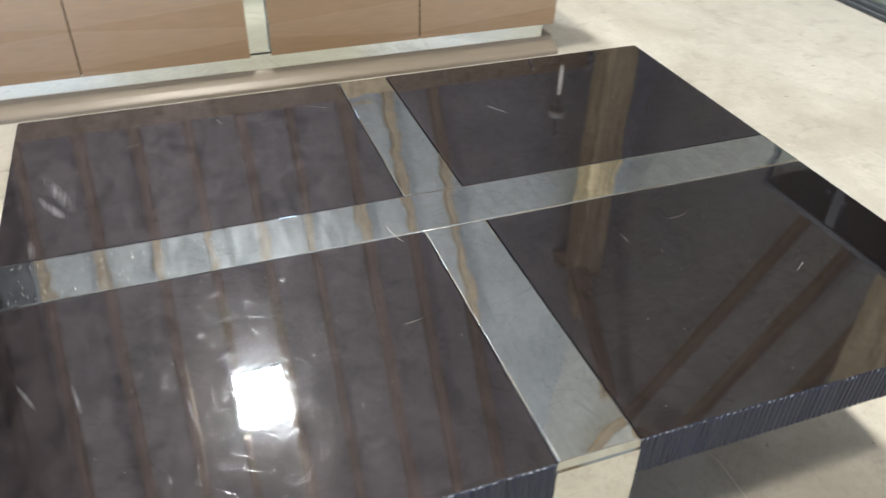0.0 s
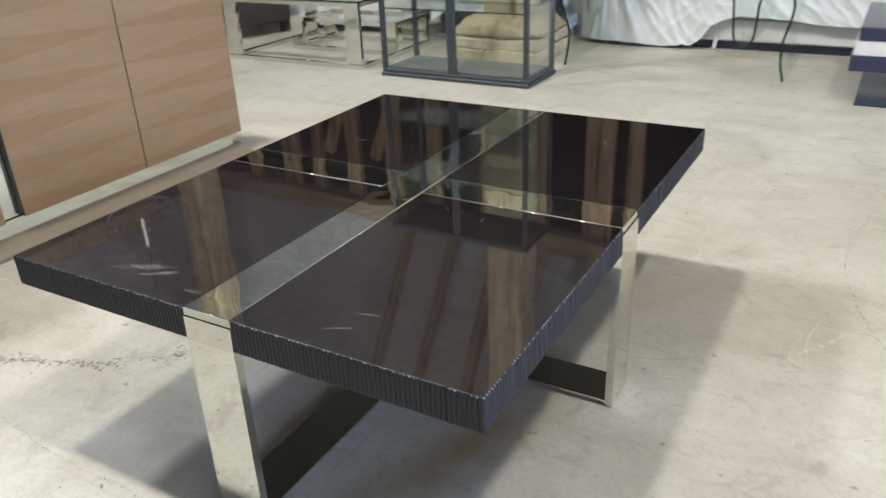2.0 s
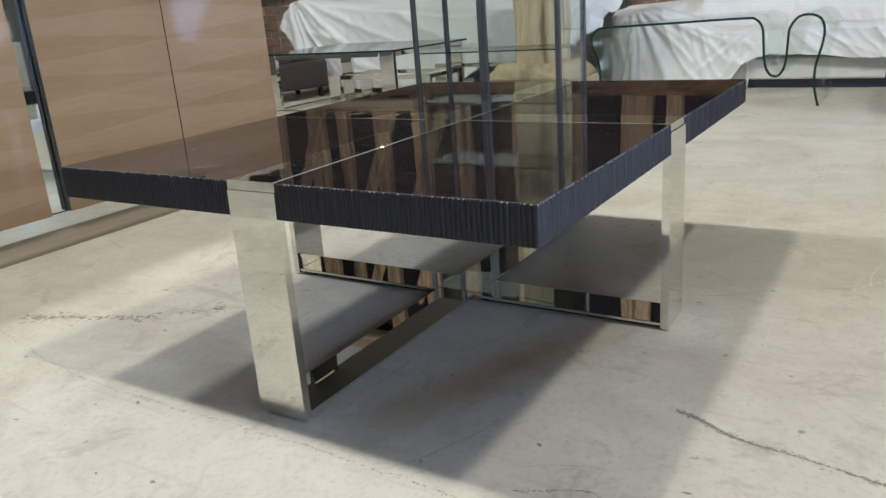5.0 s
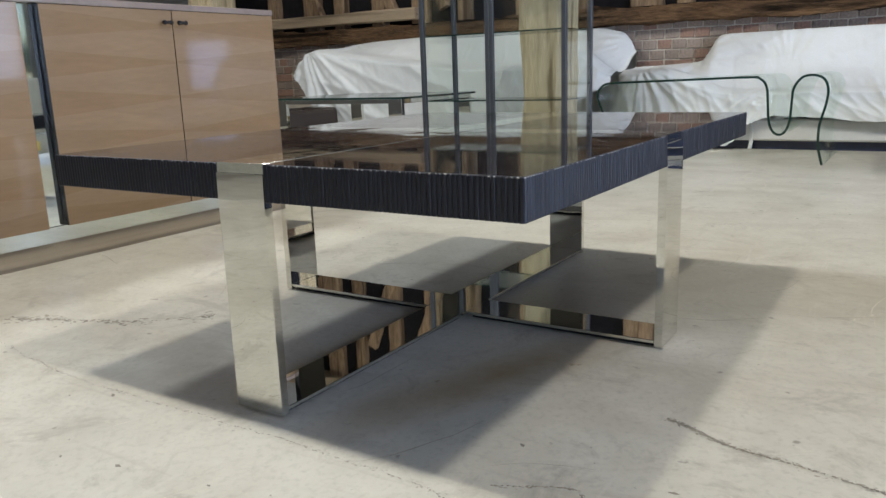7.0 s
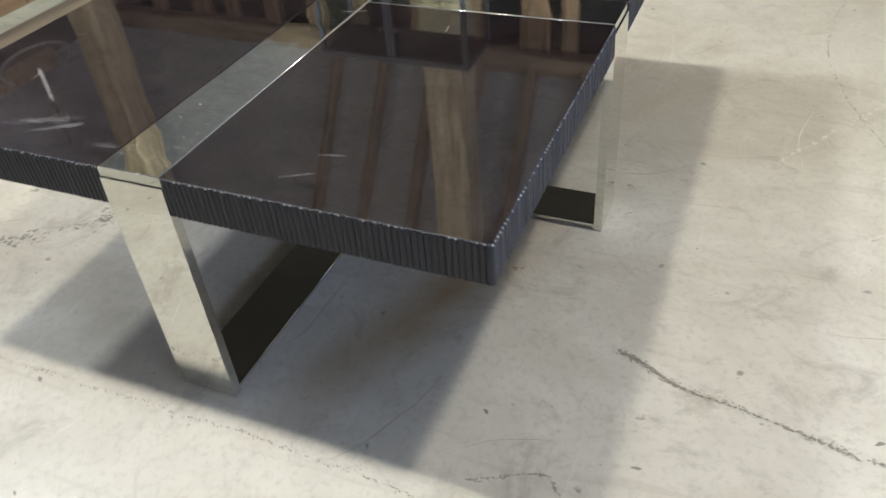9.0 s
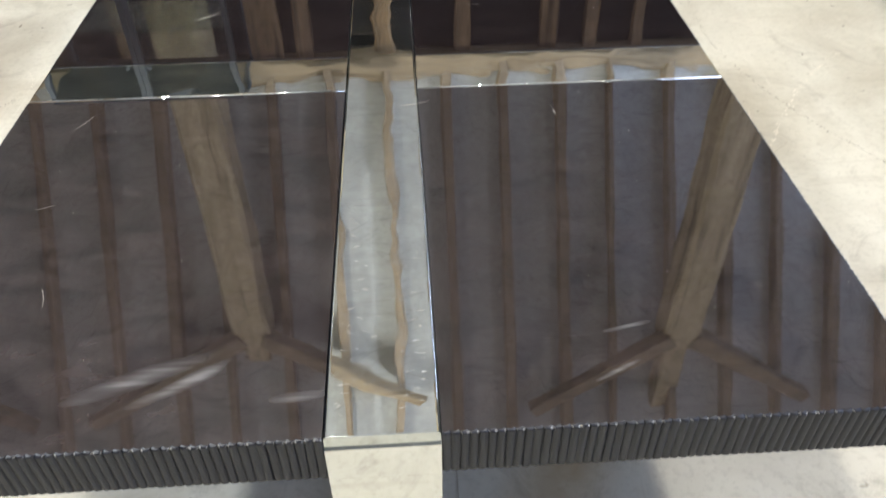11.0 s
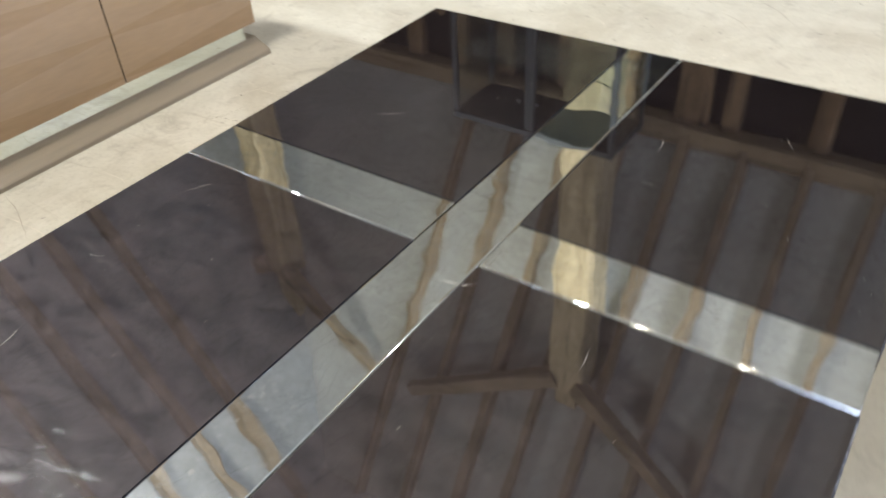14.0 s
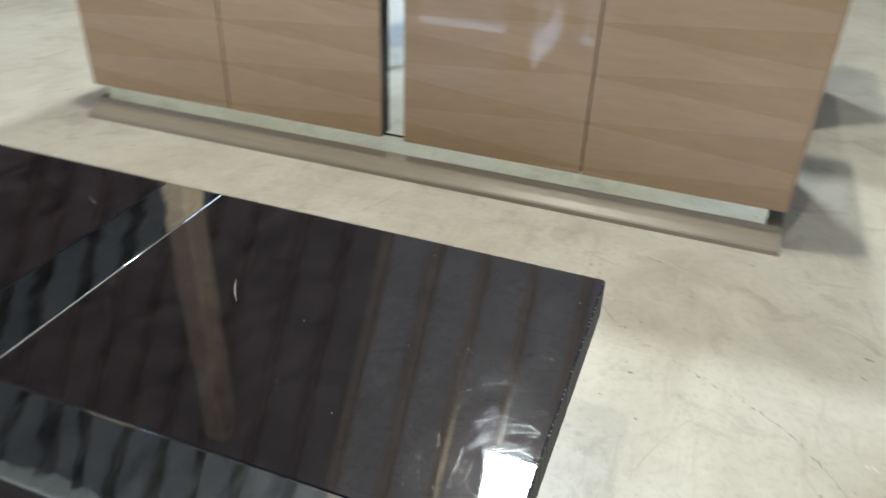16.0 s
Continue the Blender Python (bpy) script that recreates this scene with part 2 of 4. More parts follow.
def floor_material():
    """Worn, sealed concrete: pale warm grey with trowel clouds, grime, fine grit, dark specks and a rusty smear."""
    m = material("concrete", (0.53, 0.507, 0.432), 0.36, 0, 0.10, 1.3, 14.0, 0.10, 45, spec=0.5, rough_vary=0.35, distance=0.004)
    n, l = m.node_tree.nodes, m.node_tree.links
    p = n["Principled BSDF"]
    co = n.new("ShaderNodeTexCoord")
    tone = p.inputs["Base Color"].links[0].from_socket

    def layer(color, scale, detail, rough, low, high, most, stretch=(1, 1, 1), distort=0.0, blend="MIX"):
        nonlocal tone
        mp, tex, cut, mix = (n.new("ShaderNode" + k) for k in ("Mapping", "TexNoise", "MapRange", "Mix"))
        mp.inputs["Scale"].default_value, mp.inputs["Rotation"].default_value = stretch, (0, 0, scale)
        for k, v in (("Scale", scale), ("Detail", detail), ("Roughness", rough), ("Distortion", distort)):
            tex.inputs[k].default_value = v
        cut.inputs["From Min"].default_value, cut.inputs["From Max"].default_value, cut.inputs["To Max"].default_value = low, high, most
        mix.data_type, mix.blend_type = "RGBA", blend
        mix.inputs[7].default_value = (*color, 1)
        l.new(co.outputs["Object"], mp.inputs[0])
        l.new(mp.outputs[0], tex.inputs["Vector"])
        l.new(tex.outputs[0], cut.inputs[0])
        l.new(cut.outputs[0], mix.inputs[0])
        l.new(tone, mix.inputs[6])
        tone = mix.outputs[2]

    layer((0.37, 0.335, 0.262), 1.9, 10, 0.66, 0.45, 0.72, 0.85, (1, 1.4, 1), 0.7)
    layer((0.62, 0.60, 0.53), 3.1, 9, 0.66, 0.54, 0.72, 0.55, (1.5, 1, 1), 0.5)
    layer((0.30, 0.275, 0.225), 6.5, 9, 0.74, 0.54, 0.70, 0.7, (1, 1, 1), 1.2)
    layer((0.33, 0.305, 0.255), 70.0, 5, 0.65, 0.50, 0.80, 0.6)
    layer((0.38, 0.345, 0.28), 5.0, 4, 0.6, 0.60, 0.70, 0.35, (0.5, 5.0, 1), 0.9)
    layer((0.60, 0.57, 0.50), 5.5, 4, 0.6, 0.60, 0.70, 0.35, (5.0, 0.6, 1), 0.9)
    layer((0.20, 0.175, 0.14), 22.0, 3, 0.5, 0.70, 0.75, 0.8)
    layer((0.14, 0.125, 0.105), 60.0, 2, 0.5, 0.765, 0.785, 0.9)
    # a rusty smear on the concrete
    mp, ball, wob, mask, gain, rust = (n.new("ShaderNode" + k) for k in ("Mapping", "TexGradient", "TexNoise", "Math", "Math", "Mix"))
    ball.gradient_type, mask.operation, gain.operation, gain.use_clamp = "SPHERICAL", "MULTIPLY", "MULTIPLY", True
    gain.inputs[1].default_value = 1.8
    mp.vector_type, rust.data_type = "TEXTURE", "RGBA"
    mp.inputs["Location"].default_value, mp.inputs["Scale"].default_value, mp.inputs["Rotation"].default_value = (0.275, -0.32, 0), (0.46, 0.095, 1), (0, 0, radians(68))
    wob.inputs["Scale"].default_value, wob.inputs["Detail"].default_value = 9, 8
    rust.inputs[7].default_value = (0.33, 0.24, 0.13, 1)
    for a, b in ((co.outputs["Object"], mp.inputs[0]), (mp.outputs[0], ball.inputs[0]), (co.outputs["Object"], wob.inputs["Vector"]), (ball.outputs["Fac"], mask.inputs[0]),
                 (wob.outputs[0], mask.inputs[1]), (mask.outputs[0], gain.inputs[0]), (gain.outputs[0], rust.inputs[0]), (tone, rust.inputs[6]), (rust.outputs[2], p.inputs["Base Color"])):
        l.new(a, b)
    return m


def veneer_material(name, flip):
    """Bookmatched blond veneer laid in long tapering wedges, under high-gloss varnish. The grain runs along y."""
    m = material(name, (0.325, 0.219, 0.129), 0.22, 0, 0.10, 5.0, 26, 0.012, 2.0, coat=0.75, stretch=(1, 0.5, 3.0), spec=0.08)
    n, l = m.node_tree.nodes, m.node_tree.links
    p = n["Principled BSDF"]
    p.inputs["Coat Roughness"].default_value = 0.06
    old = p.inputs["Base Color"].links[0].from_socket
    co, sep = n.new("ShaderNodeTexCoord"), n.new("ShaderNodeSeparateXYZ")
    l.new(co.outputs["Object"], sep.inputs[0])

    def calc(op, a, b=None, c=None):
        k = n.new("ShaderNodeMath")
        k.operation = op
        for i, v in enumerate((a, b, c)):
            if v is None:
                continue
            if isinstance(v, (int, float)):
                k.inputs[i].default_value = v
            else:
                l.new(v, k.inputs[i])
        return k.outputs[0]

    u = calc("MULTIPLY_ADD", sep.outputs[1], -2.0 if flip else 2.0, 0.5)
    # each dark wedge is thin at the seam of the pair and thick at its outer edge
    saw = calc("MULTIPLY", calc("ABSOLUTE", calc("SUBTRACT", calc("FRACT", calc("ADD", calc("DIVIDE", sep.outputs[2], 0.124), 10.15)), 0.5)), 2.0)
    dark = calc("LESS_THAN", saw, calc("MULTIPLY_ADD", u, 0.62, 0.06))
    mix = n.new("ShaderNodeMix")
    mix.data_type, mix.blend_type = "RGBA", "MULTIPLY"
    mix.inputs[7].default_value = (0.915, 0.885, 0.83, 1)
    l.new(dark, mix.inputs[0])
    l.new(old, mix.inputs[6])
    l.new(mix.outputs[2], p.inputs["Base Color"])
    return m


LACQUER = lacquer_material()
UNDERSIDE = material("dark_raw_underside", (0.013, 0.0125, 0.0125), 0.6, 0, 0.25, 6, 40)
REED = material("ebonised_reeds", (0.006, 0.0085, 0.018), 0.46, 0, 0.3, 25, 120, 0.05, 90, spec=0.5, distance=0.003)
# Pale colour standing in for lamp glints on the rounded reed tops.
ARRIS_GLINT = material("pale_arris_glint", (0.33, 0.325, 0.32), 0.35, 0, 0.3, 60, 200, 0)
DUST = material("pale_dust", (0.42, 0.40, 0.36), 0.7, 0, 0.2, 60, 200, 0)
CHROME = material("polished_chrome", (0.75, 0.745, 0.70), 0.02, 1.0, 0.05, 4, 30, 0.045, 5.0, rough_vary=0.6, distance=0.006)
CHROME_WORN = scratched_chrome()
BLACK = material("black_rubber", (0.015, 0.015, 0.016), 0.6)
CONCRETE = floor_material()
CRACK = material("crack_dirt", (0.36, 0.33, 0.27), 0.9)
CRACK_DARK = material("deep_crack", (0.24, 0.215, 0.18), 0.9)
SCUFF = material("pale_scuff", (0.62, 0.58, 0.50), 0.6)
VENEER_A = veneer_material("blond_veneer_left", True)
VENEER_B = veneer_material("blond_veneer_right", False)
CABINET_TOP = material("grey_brown_varnish", (0.30, 0.24, 0.21), 0.2, 0, 0.12, 6, 40, coat=0.8)
EDGE_BLACK = material("black_door_edge", (0.012, 0.012, 0.015), 0.25)
MIRROR = material("mirror_strip", (0.72, 0.77, 0.73), 0.03, 1.0, 0.03, 4, 20, 0.01, 3.0)
BRONZE = material("brushed_bronze", (0.225, 0.185, 0.135), 0.36, 0.0, 0.12, 5, 60, 0.03, stretch=(1, 0.1, 1))
GUNMETAL = material("gunmetal_paint", (0.060, 0.068, 0.078), 0.42, 0.3, 0.15, 12, 80)
GREY_BASE = material("grey_green_panel", (0.13, 0.15, 0.14), 0.45, 0, 0.1)
GLASS = glass("clear_glass", (0.975, 0.992, 0.983))
GLASS_GREEN = glass("greenish_glass", (0.945, 0.978, 0.962))
GLASS_BENT = glass("bent_clear_glass", (0.94, 0.975, 0.955), 0.4)
GLASS_EDGE = material("dark_green_glass_edge", (0.012, 0.035, 0.028), 0.12, 0, 0.2)
NAVY = material("navy_lacquer", (0.022, 0.030, 0.070), 0.22, 0, 0.15, 8, 50, coat=0.4)
GREY_TOP = material("grey_lacquer_top", (0.10, 0.105, 0.115), 0.3, 0, 0.12, 8, 60)
WHITE = material("white_lacquer", (0.74, 0.74, 0.72), 0.3, 0, 0.05, 8, 60)
SHEET = material("white_dust_sheet", (0.74, 0.76, 0.75), 0.85, 0, 0.06, 5, 120, 0.12, 35, distance=0.01)
STONE = material("weathered_limestone", (0.52, 0.45, 0.31), 0.85, 0, 0.2, 7, 40, 0.5, 18, second=(0.30, 0.24, 0.14), distance=0.02)
STONE_TOP = material("stained_limestone", (0.40, 0.33, 0.21), 0.85, 0, 0.3, 7, 40, 0.5, 18, second=(0.20, 0.145, 0.08), distance=0.02)
TIMBER = material("old_pine_post", (0.63, 0.525, 0.35), 0.75, 0, 0.2, 5, 40, 0.4, second=(0.34, 0.265, 0.155), stretch=(4, 4, 0.3), distance=0.01)
BEAM = material("dark_hewn_oak", (0.135, 0.08, 0.042), 0.85, 0, 0.5, 7, 30, 0.9, second=(0.022, 0.012, 0.007), stretch=(0.5, 3, 3), distance=0.03, spec=0.15)
BEAM_PALE = material("pale_sawn_timber", (0.34, 0.26, 0.17), 0.75, 0, 0.2, 5, 30, 0.2, stretch=(0.35, 3, 3))
RAFTER = material("brown_rafter", (0.34, 0.262, 0.18), 0.75, 0, 0.25, 4, 25, 0.2, second=(0.24, 0.175, 0.115))
STUD = material("old_oak_stud", (0.30, 0.21, 0.13), 0.8, 0, 0.3, 4, 25, 0.3, second=(0.13, 0.085, 0.05), spec=0.2, stretch=(3, 3, 0.5))
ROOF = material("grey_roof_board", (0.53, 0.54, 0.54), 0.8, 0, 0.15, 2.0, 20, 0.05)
# Shaded copy of ROOF: the west slope's dimmer light is put into its colour.
ROOF_WEST = material("roof_board_west_shade", (0.36, 0.37, 0.38), 0.8, 0, 0.2, 2.0, 20, 0.05)
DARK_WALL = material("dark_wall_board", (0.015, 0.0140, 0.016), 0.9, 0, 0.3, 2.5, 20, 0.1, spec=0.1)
# Roof boards of the unlit south bay, with that shade in the colour.
SHADED_BOARD = material("shaded_roof_board", (0.085, 0.085, 0.092), 0.8, 0, 0.3, 2.5, 20, 0.1)
PLASTER = material("dim_plaster", (0.12, 0.115, 0.11), 0.85, 0, 0.15, 2.0, 20, 0.1)
BRICK = material("old_red_brick", (0.29, 0.175, 0.13), 0.85, 0, 0.45, 9, 60, 0.5, second=(0.15, 0.105, 0.085), distance=0.008)
MORTAR = material("pale_mortar", (0.56, 0.51, 0.43), 0.9, 0, 0.2, 10, 70, 0.3)
LEATHER = material("brown_leather", (0.045, 0.033, 0.026), 0.45, 0, 0.25, 8, 60, 0.15)
STEEL_NAIL = material("nailhead_steel", (0.5, 0.5, 0.5), 0.25, 1.0)
GREY_CLOTH = material("pale_grey_upholstery", (0.37, 0.37, 0.365), 0.9, 0, 0.12, 7, 150, 0.3, 120, distance=0.004)
FOAM = material("yellow_foam", (0.60, 0.45, 0.14), 0.9, 0, 0.2)
LAMP_GLOW = glowing("lamp_diffuser", (1.0, 0.96, 0.86), 12)
STEM_GLOW = glowing("lit_white_tube", (1.0, 0.97, 0.92), 1.6)
LEAF = material("leaf_green", (0.07, 0.12, 0.03), 0.6, 0, 0.4)
BARK = material("bark", (0.10, 0.075, 0.05), 0.9)
GRASS = material("rough_grass", (0.10, 0.12, 0.05), 0.9, 0, 0.3)
SLATE = material("grey_cladding", (0.22, 0.23, 0.25), 0.7)


def drying_cracks(m, stretch, color, low, high, most):
    """Dark drying cracks and stains running along the grain."""
    n, l = m.node_tree.nodes, m.node_tree.links
    p = n["Principled BSDF"]
    co, mp, tex, cut, mix = (n.new("ShaderNode" + k) for k in ("TexCoord", "Mapping", "TexNoise", "MapRange", "Mix"))
    mp.inputs["Scale"].default_value, mix.data_type = stretch, "RGBA"
    tex.inputs["Scale"].default_value, tex.inputs["Detail"].default_value, tex.inputs["Distortion"].default_value = 1.0, 7, 0.4
    cut.inputs["From Min"].default_value, cut.inputs["From Max"].default_value, cut.inputs["To Max"].default_value = low, high, most
    mix.inputs[7].default_value = (*color, 1)
    old = p.inputs["Base Color"].links[0].from_socket
    for a, b in ((co.outputs["Object"], mp.inputs[0]), (mp.outputs[0], tex.inputs["Vector"]), (tex.outputs[0], cut.inputs[0]), (cut.outputs[0], mix.inputs[0]),
                 (old, mix.inputs[6]), (mix.outputs[2], p.inputs["Base Color"])):
        l.new(a, b)


drying_cracks(TIMBER, (16, 16, 0.8), (0.13, 0.09, 0.045), 0.56, 0.68, 0.75)
drying_cracks(TIMBER, (5, 5, 2.2), (0.30, 0.25, 0.15), 0.52, 0.72, 0.6)
drying_cracks(BEAM, (0.8, 14, 14), (0.008, 0.005, 0.003), 0.50, 0.62, 0.9)
drying_cracks(BEAM_PALE, (0.8, 16, 16), (0.12, 0.085, 0.05), 0.54, 0.68, 0.7)
drying_cracks(STUD, (16, 16, 0.8), (0.05, 0.03, 0.018), 0.52, 0.66, 0.8)

# ---- building helpers ----
def link_mesh(name, bm, mat):
    me = bpy.data.meshes.new(name)
    bm.to_mesh(me)
    bm.free()
    for m in (mat if isinstance(mat, (list, tuple)) else [mat]):
        me.materials.append(m)
    return me


def part(name, bm, mat, parent, label=""):
    ob = new(name, link_mesh(name, bm, mat))
    ob.parent = parent
    return tagged(ob, label)


def solid(name, bm, mat, label="", category="", kind="", group=""):
    return tagged(new(name, link_mesh(name, bm, mat)), label, category, group, kind)


def thing(name, at, label, category, turn=0, group=""):
    ob = new(name)
    ob.matrix_world = pose(*at, 0, 0, turn)
    ob.empty_display_size = 0.1
    return tagged(ob, label, category, group)


def box(x0, x1, y0, y1, z0, z1, bevel=0.0, bm=None, seg=1, mat=0):
    own = bm is None
    b = bmesh.new()
    bmesh.ops.create_cube(b, size=1, matrix=Matrix.Translation(((x0 + x1) / 2, (y0 + y1) / 2, (z0 + z1) / 2)) @ Matrix.Diagonal((x1 - x0, y1 - y0, z1 - z0, 1)))
    if bevel:
        bmesh.ops.bevel(b, geom=list(b.edges), offset=bevel, segments=seg, affect="EDGES", profile=0.5)
    for f in b.faces:
        f.material_index = mat
    if own:
        return b
    join(bm, b)
    return bm


def join(bm, other):
    tmp = bpy.data.meshes.new("tmp")
    other.to_mesh(tmp)
    other.free()
    bm.from_mesh(tmp)
    bpy.data.meshes.remove(tmp)
    return bm


def rod(a, b, r, sides=12, r2=None, bm=None):
    a, b = Vector(a), Vector(b)
    own = bmesh.new()
    turn = (b - a).to_track_quat("Z", "Y").to_matrix().to_4x4()
    bmesh.ops.create_cone(own, cap_ends=True, segments=sides, radius1=r, radius2=r if r2 is None else r2, depth=(b - a).length,
                          matrix=Matrix.Translation((a + b) / 2) @ turn)
    return own if bm is None else join(bm, own)


def grid(nu, nv, f, smooth=True):
    bm = bmesh.new()
    vs = [[bm.verts.new(f(i / nu, j / nv)) for j in range(nv + 1)] for i in range(nu + 1)]
    for i in range(nu):
        for j in range(nv):
            q = bm.faces.new((vs[i][j], vs[i + 1][j], vs[i + 1][j + 1], vs[i][j + 1]))
            q.smooth = smooth
    return bm


def rough_beam(length, wide, high, seed, wobble=0.02, steps=14, taper=0.0):
    """A hand-hewn timber along x from 0, with uneven faces and softened arrises."""
    ring = [(-1, -0.8), (-0.8, -1), (0.8, -1), (1, -0.8), (1, 0.8), (0.8, 1), (-0.8, 1), (-1, 0.8)]
    bm = bmesh.new()
    rows = []
    for i in range(steps + 1):
        x = length * i / steps
        s = 1 - taper * i / steps
        row = []
        for k, (a, b) in enumerate(ring):
            d = noise.noise_vector((x * 2.3 + seed * 7.1, k * 1.7, seed)) * wobble + noise.noise_vector((x * 9 + seed * 3.3, k * 2.9, seed)) * wobble * 0.4
            row.append(bm.verts.new((x, a * wide / 2 * s + d.y, b * high / 2 * s + d.z)))
        rows.append(row)
    for i in range(steps):
        for k in range(8):
            bm.faces.new((rows[i][k], rows[i][(k + 1) % 8], rows[i + 1][(k + 1) % 8], rows[i + 1][k]))
    bm.faces.new(rows[0])
    bm.faces.new(rows[-1][::-1])
    bmesh.ops.recalc_face_normals(bm, faces=list(bm.faces))
    return bm


def smooth_line(points, steps=8):
    """A rounded line through a few points."""
    p = [Vector(q) for q in points]
    p = [2 * p[0] - p[1]] + p + [2 * p[-1] - p[-2]]
    out = []
    for i in range(1, len(p) - 2):
        for k in range(steps):
            t = k / steps
            out.append(0.5 * (2 * p[i] + (p[i + 1] - p[i - 1]) * t + (2 * p[i - 1] - 5 * p[i] + 4 * p[i + 1] - p[i + 2]) * t * t
                              + (3 * p[i] - p[i - 1] - 3 * p[i + 1] + p[i + 2]) * t ** 3))
    return out + [p[-2]]


# ---- floor, walls and roof ----
floor = solid("floor", box(WEST - 0.3, EAST + 0.3, SOUTH - 0.3, NORTH + 0.3, -0.15, 0), CONCRETE, "pale worn sealed concrete floor with cracks and stains", "floor", "structure")


def chipped(points, spread, count, size, mat, seed):
    """A crumbled crack: many small flat chips and pits strewn along a line."""
    line = smooth_line([(*q, 0) for q in points], 40)
    rng = random.Random(seed)
    bm = bmesh.new()
    for k in range(count):
        t = rng.random() * (len(line) - 1.001)
        i, f = int(t), t % 1
        d = (line[i + 1] - line[i]).normalized()
        q = line[i].lerp(line[i + 1], f)
        if noise.noise((q.x * 6, q.y * 6, seed)) < -0.25 and rng.random() < 0.8:
            continue
        w = noise.noise_vector((q.x * 16 + seed, q.y * 16, seed * 2.2)) * 0.007
        q = q + w + Vector((-d.y, d.x, 0)) * rng.gauss(0, spread) * (0.4 + abs(noise.noise((q.x * 9, q.y * 9, seed + 4))) * 2)
        a, n = math.atan2(d.y, d.x) + rng.gauss(0, 0.5), rng.randint(4, 6)
        r = size * rng.uniform(0.3, 1.0) ** 1.5
        e = rng.uniform(1.2, 2.6)
        vs = []
        for j in range(n):
            g = math.tau * j / n + rng.uniform(-0.3, 0.3)
            x, y = r * e * math.cos(g) * rng.uniform(0.7, 1.2), r * math.sin(g) * rng.uniform(0.7, 1.2)
            vs.append(bm.verts.new((q.x + x * math.cos(a) - y * math.sin(a), q.y + x * math.sin(a) + y * math.cos(a), 0.0004 + 0.0000005 * k)))
        bm.faces.new(vs)
    return part("floor_crack", bm, mat, floor, "crumbled crack in the concrete")


for line, thin, many, size, seed in (
        ([(-1.2, -0.56), (-0.75, -0.66), (-0.44, -0.70), (-0.1, -0.70), (0.18, -0.70), (0.42, -0.72), (0.55, -0.80)], 0.0014, 420, 0.0015, 1),
        ([(0.60, -0.35), (0.71, -0.392), (0.95, -0.44), (1.25, -0.50), (1.7, -0.53)], 0.0022, 750, 0.0022, 2),
        ([(0.93, 1.32), (0.885, 1.05), (0.89, 0.80), (0.97, 0.50), (1.1, 0.25)], 0.0016, 320, 0.0017, 3),
        ([(-0.95, -0.55), (-0.80, -0.49), (-0.62, -0.42), (-0.50, -0.30)], 0.009, 260, 0.0042, 5),
        ([(0.45, -0.66), (0.56, -0.62), (0.60, -0.72)], 0.0015, 130, 0.0018, 6),
        ([(-1.25, 0.55), (-1.0, 0.62), (-0.78, 0.98), (-0.55, 1.12)], 0.0015, 260, 0.0018, 11)):
    chipped(line, thin, many, size, CRACK_DARK, seed)
    chipped(line, thin * 1.8, many // 2, size * 1.2, CRACK, seed + 40)
chipped([(-0.75, 1.1), (-0.55, 1.35), (-0.25, 1.5), (0.1, 1.9)], 0.004, 260, 0.003, SCUFF, 8)
chipped([(0.95, 1.5), (1.15, 1.62), (1.5, 1.58)], 0.008, 160, 0.004, SCUFF, 9)
chipped([(0.80, 0.30), (1.02, 0.62), (1.2, 0.8)], 0.003, 160, 0.003, SCUFF, 10)
# strewn grit
chipped([(-1.2, -1.0), (0.2, -0.9), (1.2, -0.6), (1.5, 0.6), (0.6, 1.6), (-0.6, 2.0), (-1.0, 0.6)], 0.22, 260, 0.0042, CRACK_DARK, 21)


def floor_wear(count, seed, mat, width):
    """Scattered short scratches and drag marks lying on the concrete."""
    rng = random.Random(seed)
    bm = bmesh.new()
    for k in range(count):
        x, y, a = rng.uniform(-2.2, 3.0), rng.uniform(-2.0, 3.6), rng.gauss(0.6, 0.9)
        step, bend, w = rng.uniform(0.01, 0.05), rng.gauss(0, 0.09), width * rng.uniform(0.4, 1.3)
        prev = None
        for i in range(8):
            t = w * (1 - abs(i / 3.5 - 1) ** 2) * rng.uniform(0.4, 1.2) + 0.0001
            nx, ny = -math.sin(a) * t / 2, math.cos(a) * t / 2
            row = [bm.verts.new((x - nx, y - ny, 0.0005)), bm.verts.new((x + nx, y + ny, 0.0005))]
            if prev:
                bm.faces.new((prev[0], row[0], row[1], prev[1]))
            prev, x, y, a = row, x + math.cos(a) * step, y + math.sin(a) * step, a + bend + rng.gauss(0, 0.12)
    return part("floor_wear", bm, mat, floor)


floor_wear(130, 3, CRACK, 0.0022)
floor_wear(110, 4, SCUFF, 0.003)

# north wall: brick dado, sill beams, dark boarding above, with a window
wall_north = solid("wall_north", box(WEST, 2.52, NORTH + 0.03, NORTH + 0.3, 0, 2.62), DARK_WALL, "dark boarded wall over an old brick dado", "wall", "structure")
part("wall_panel", box(3.20, EAST, NORTH + 0.03, NORTH + 0.3, 0, 2.62), DARK_WALL, wall_north)
part("wall_panel", box(2.52, 3.20, NORTH + 0.03, NORTH + 0.3, 0, 0.40), DARK_WALL, wall_north)
part("wall_panel", box(2.52, 3.20, NORTH + 0.03, NORTH + 0.3, 1.0, 2.62), DARK_WALL, wall_north)
part("mortar_bed", box(WEST, 2.50, NORTH - 0.0235, NORTH + 0.029, 0, 0.90), MORTAR, wall_north)


def placed(bm, m):
    bmesh.ops.transform(bm, matrix=m, verts=bm.verts)
    return bm


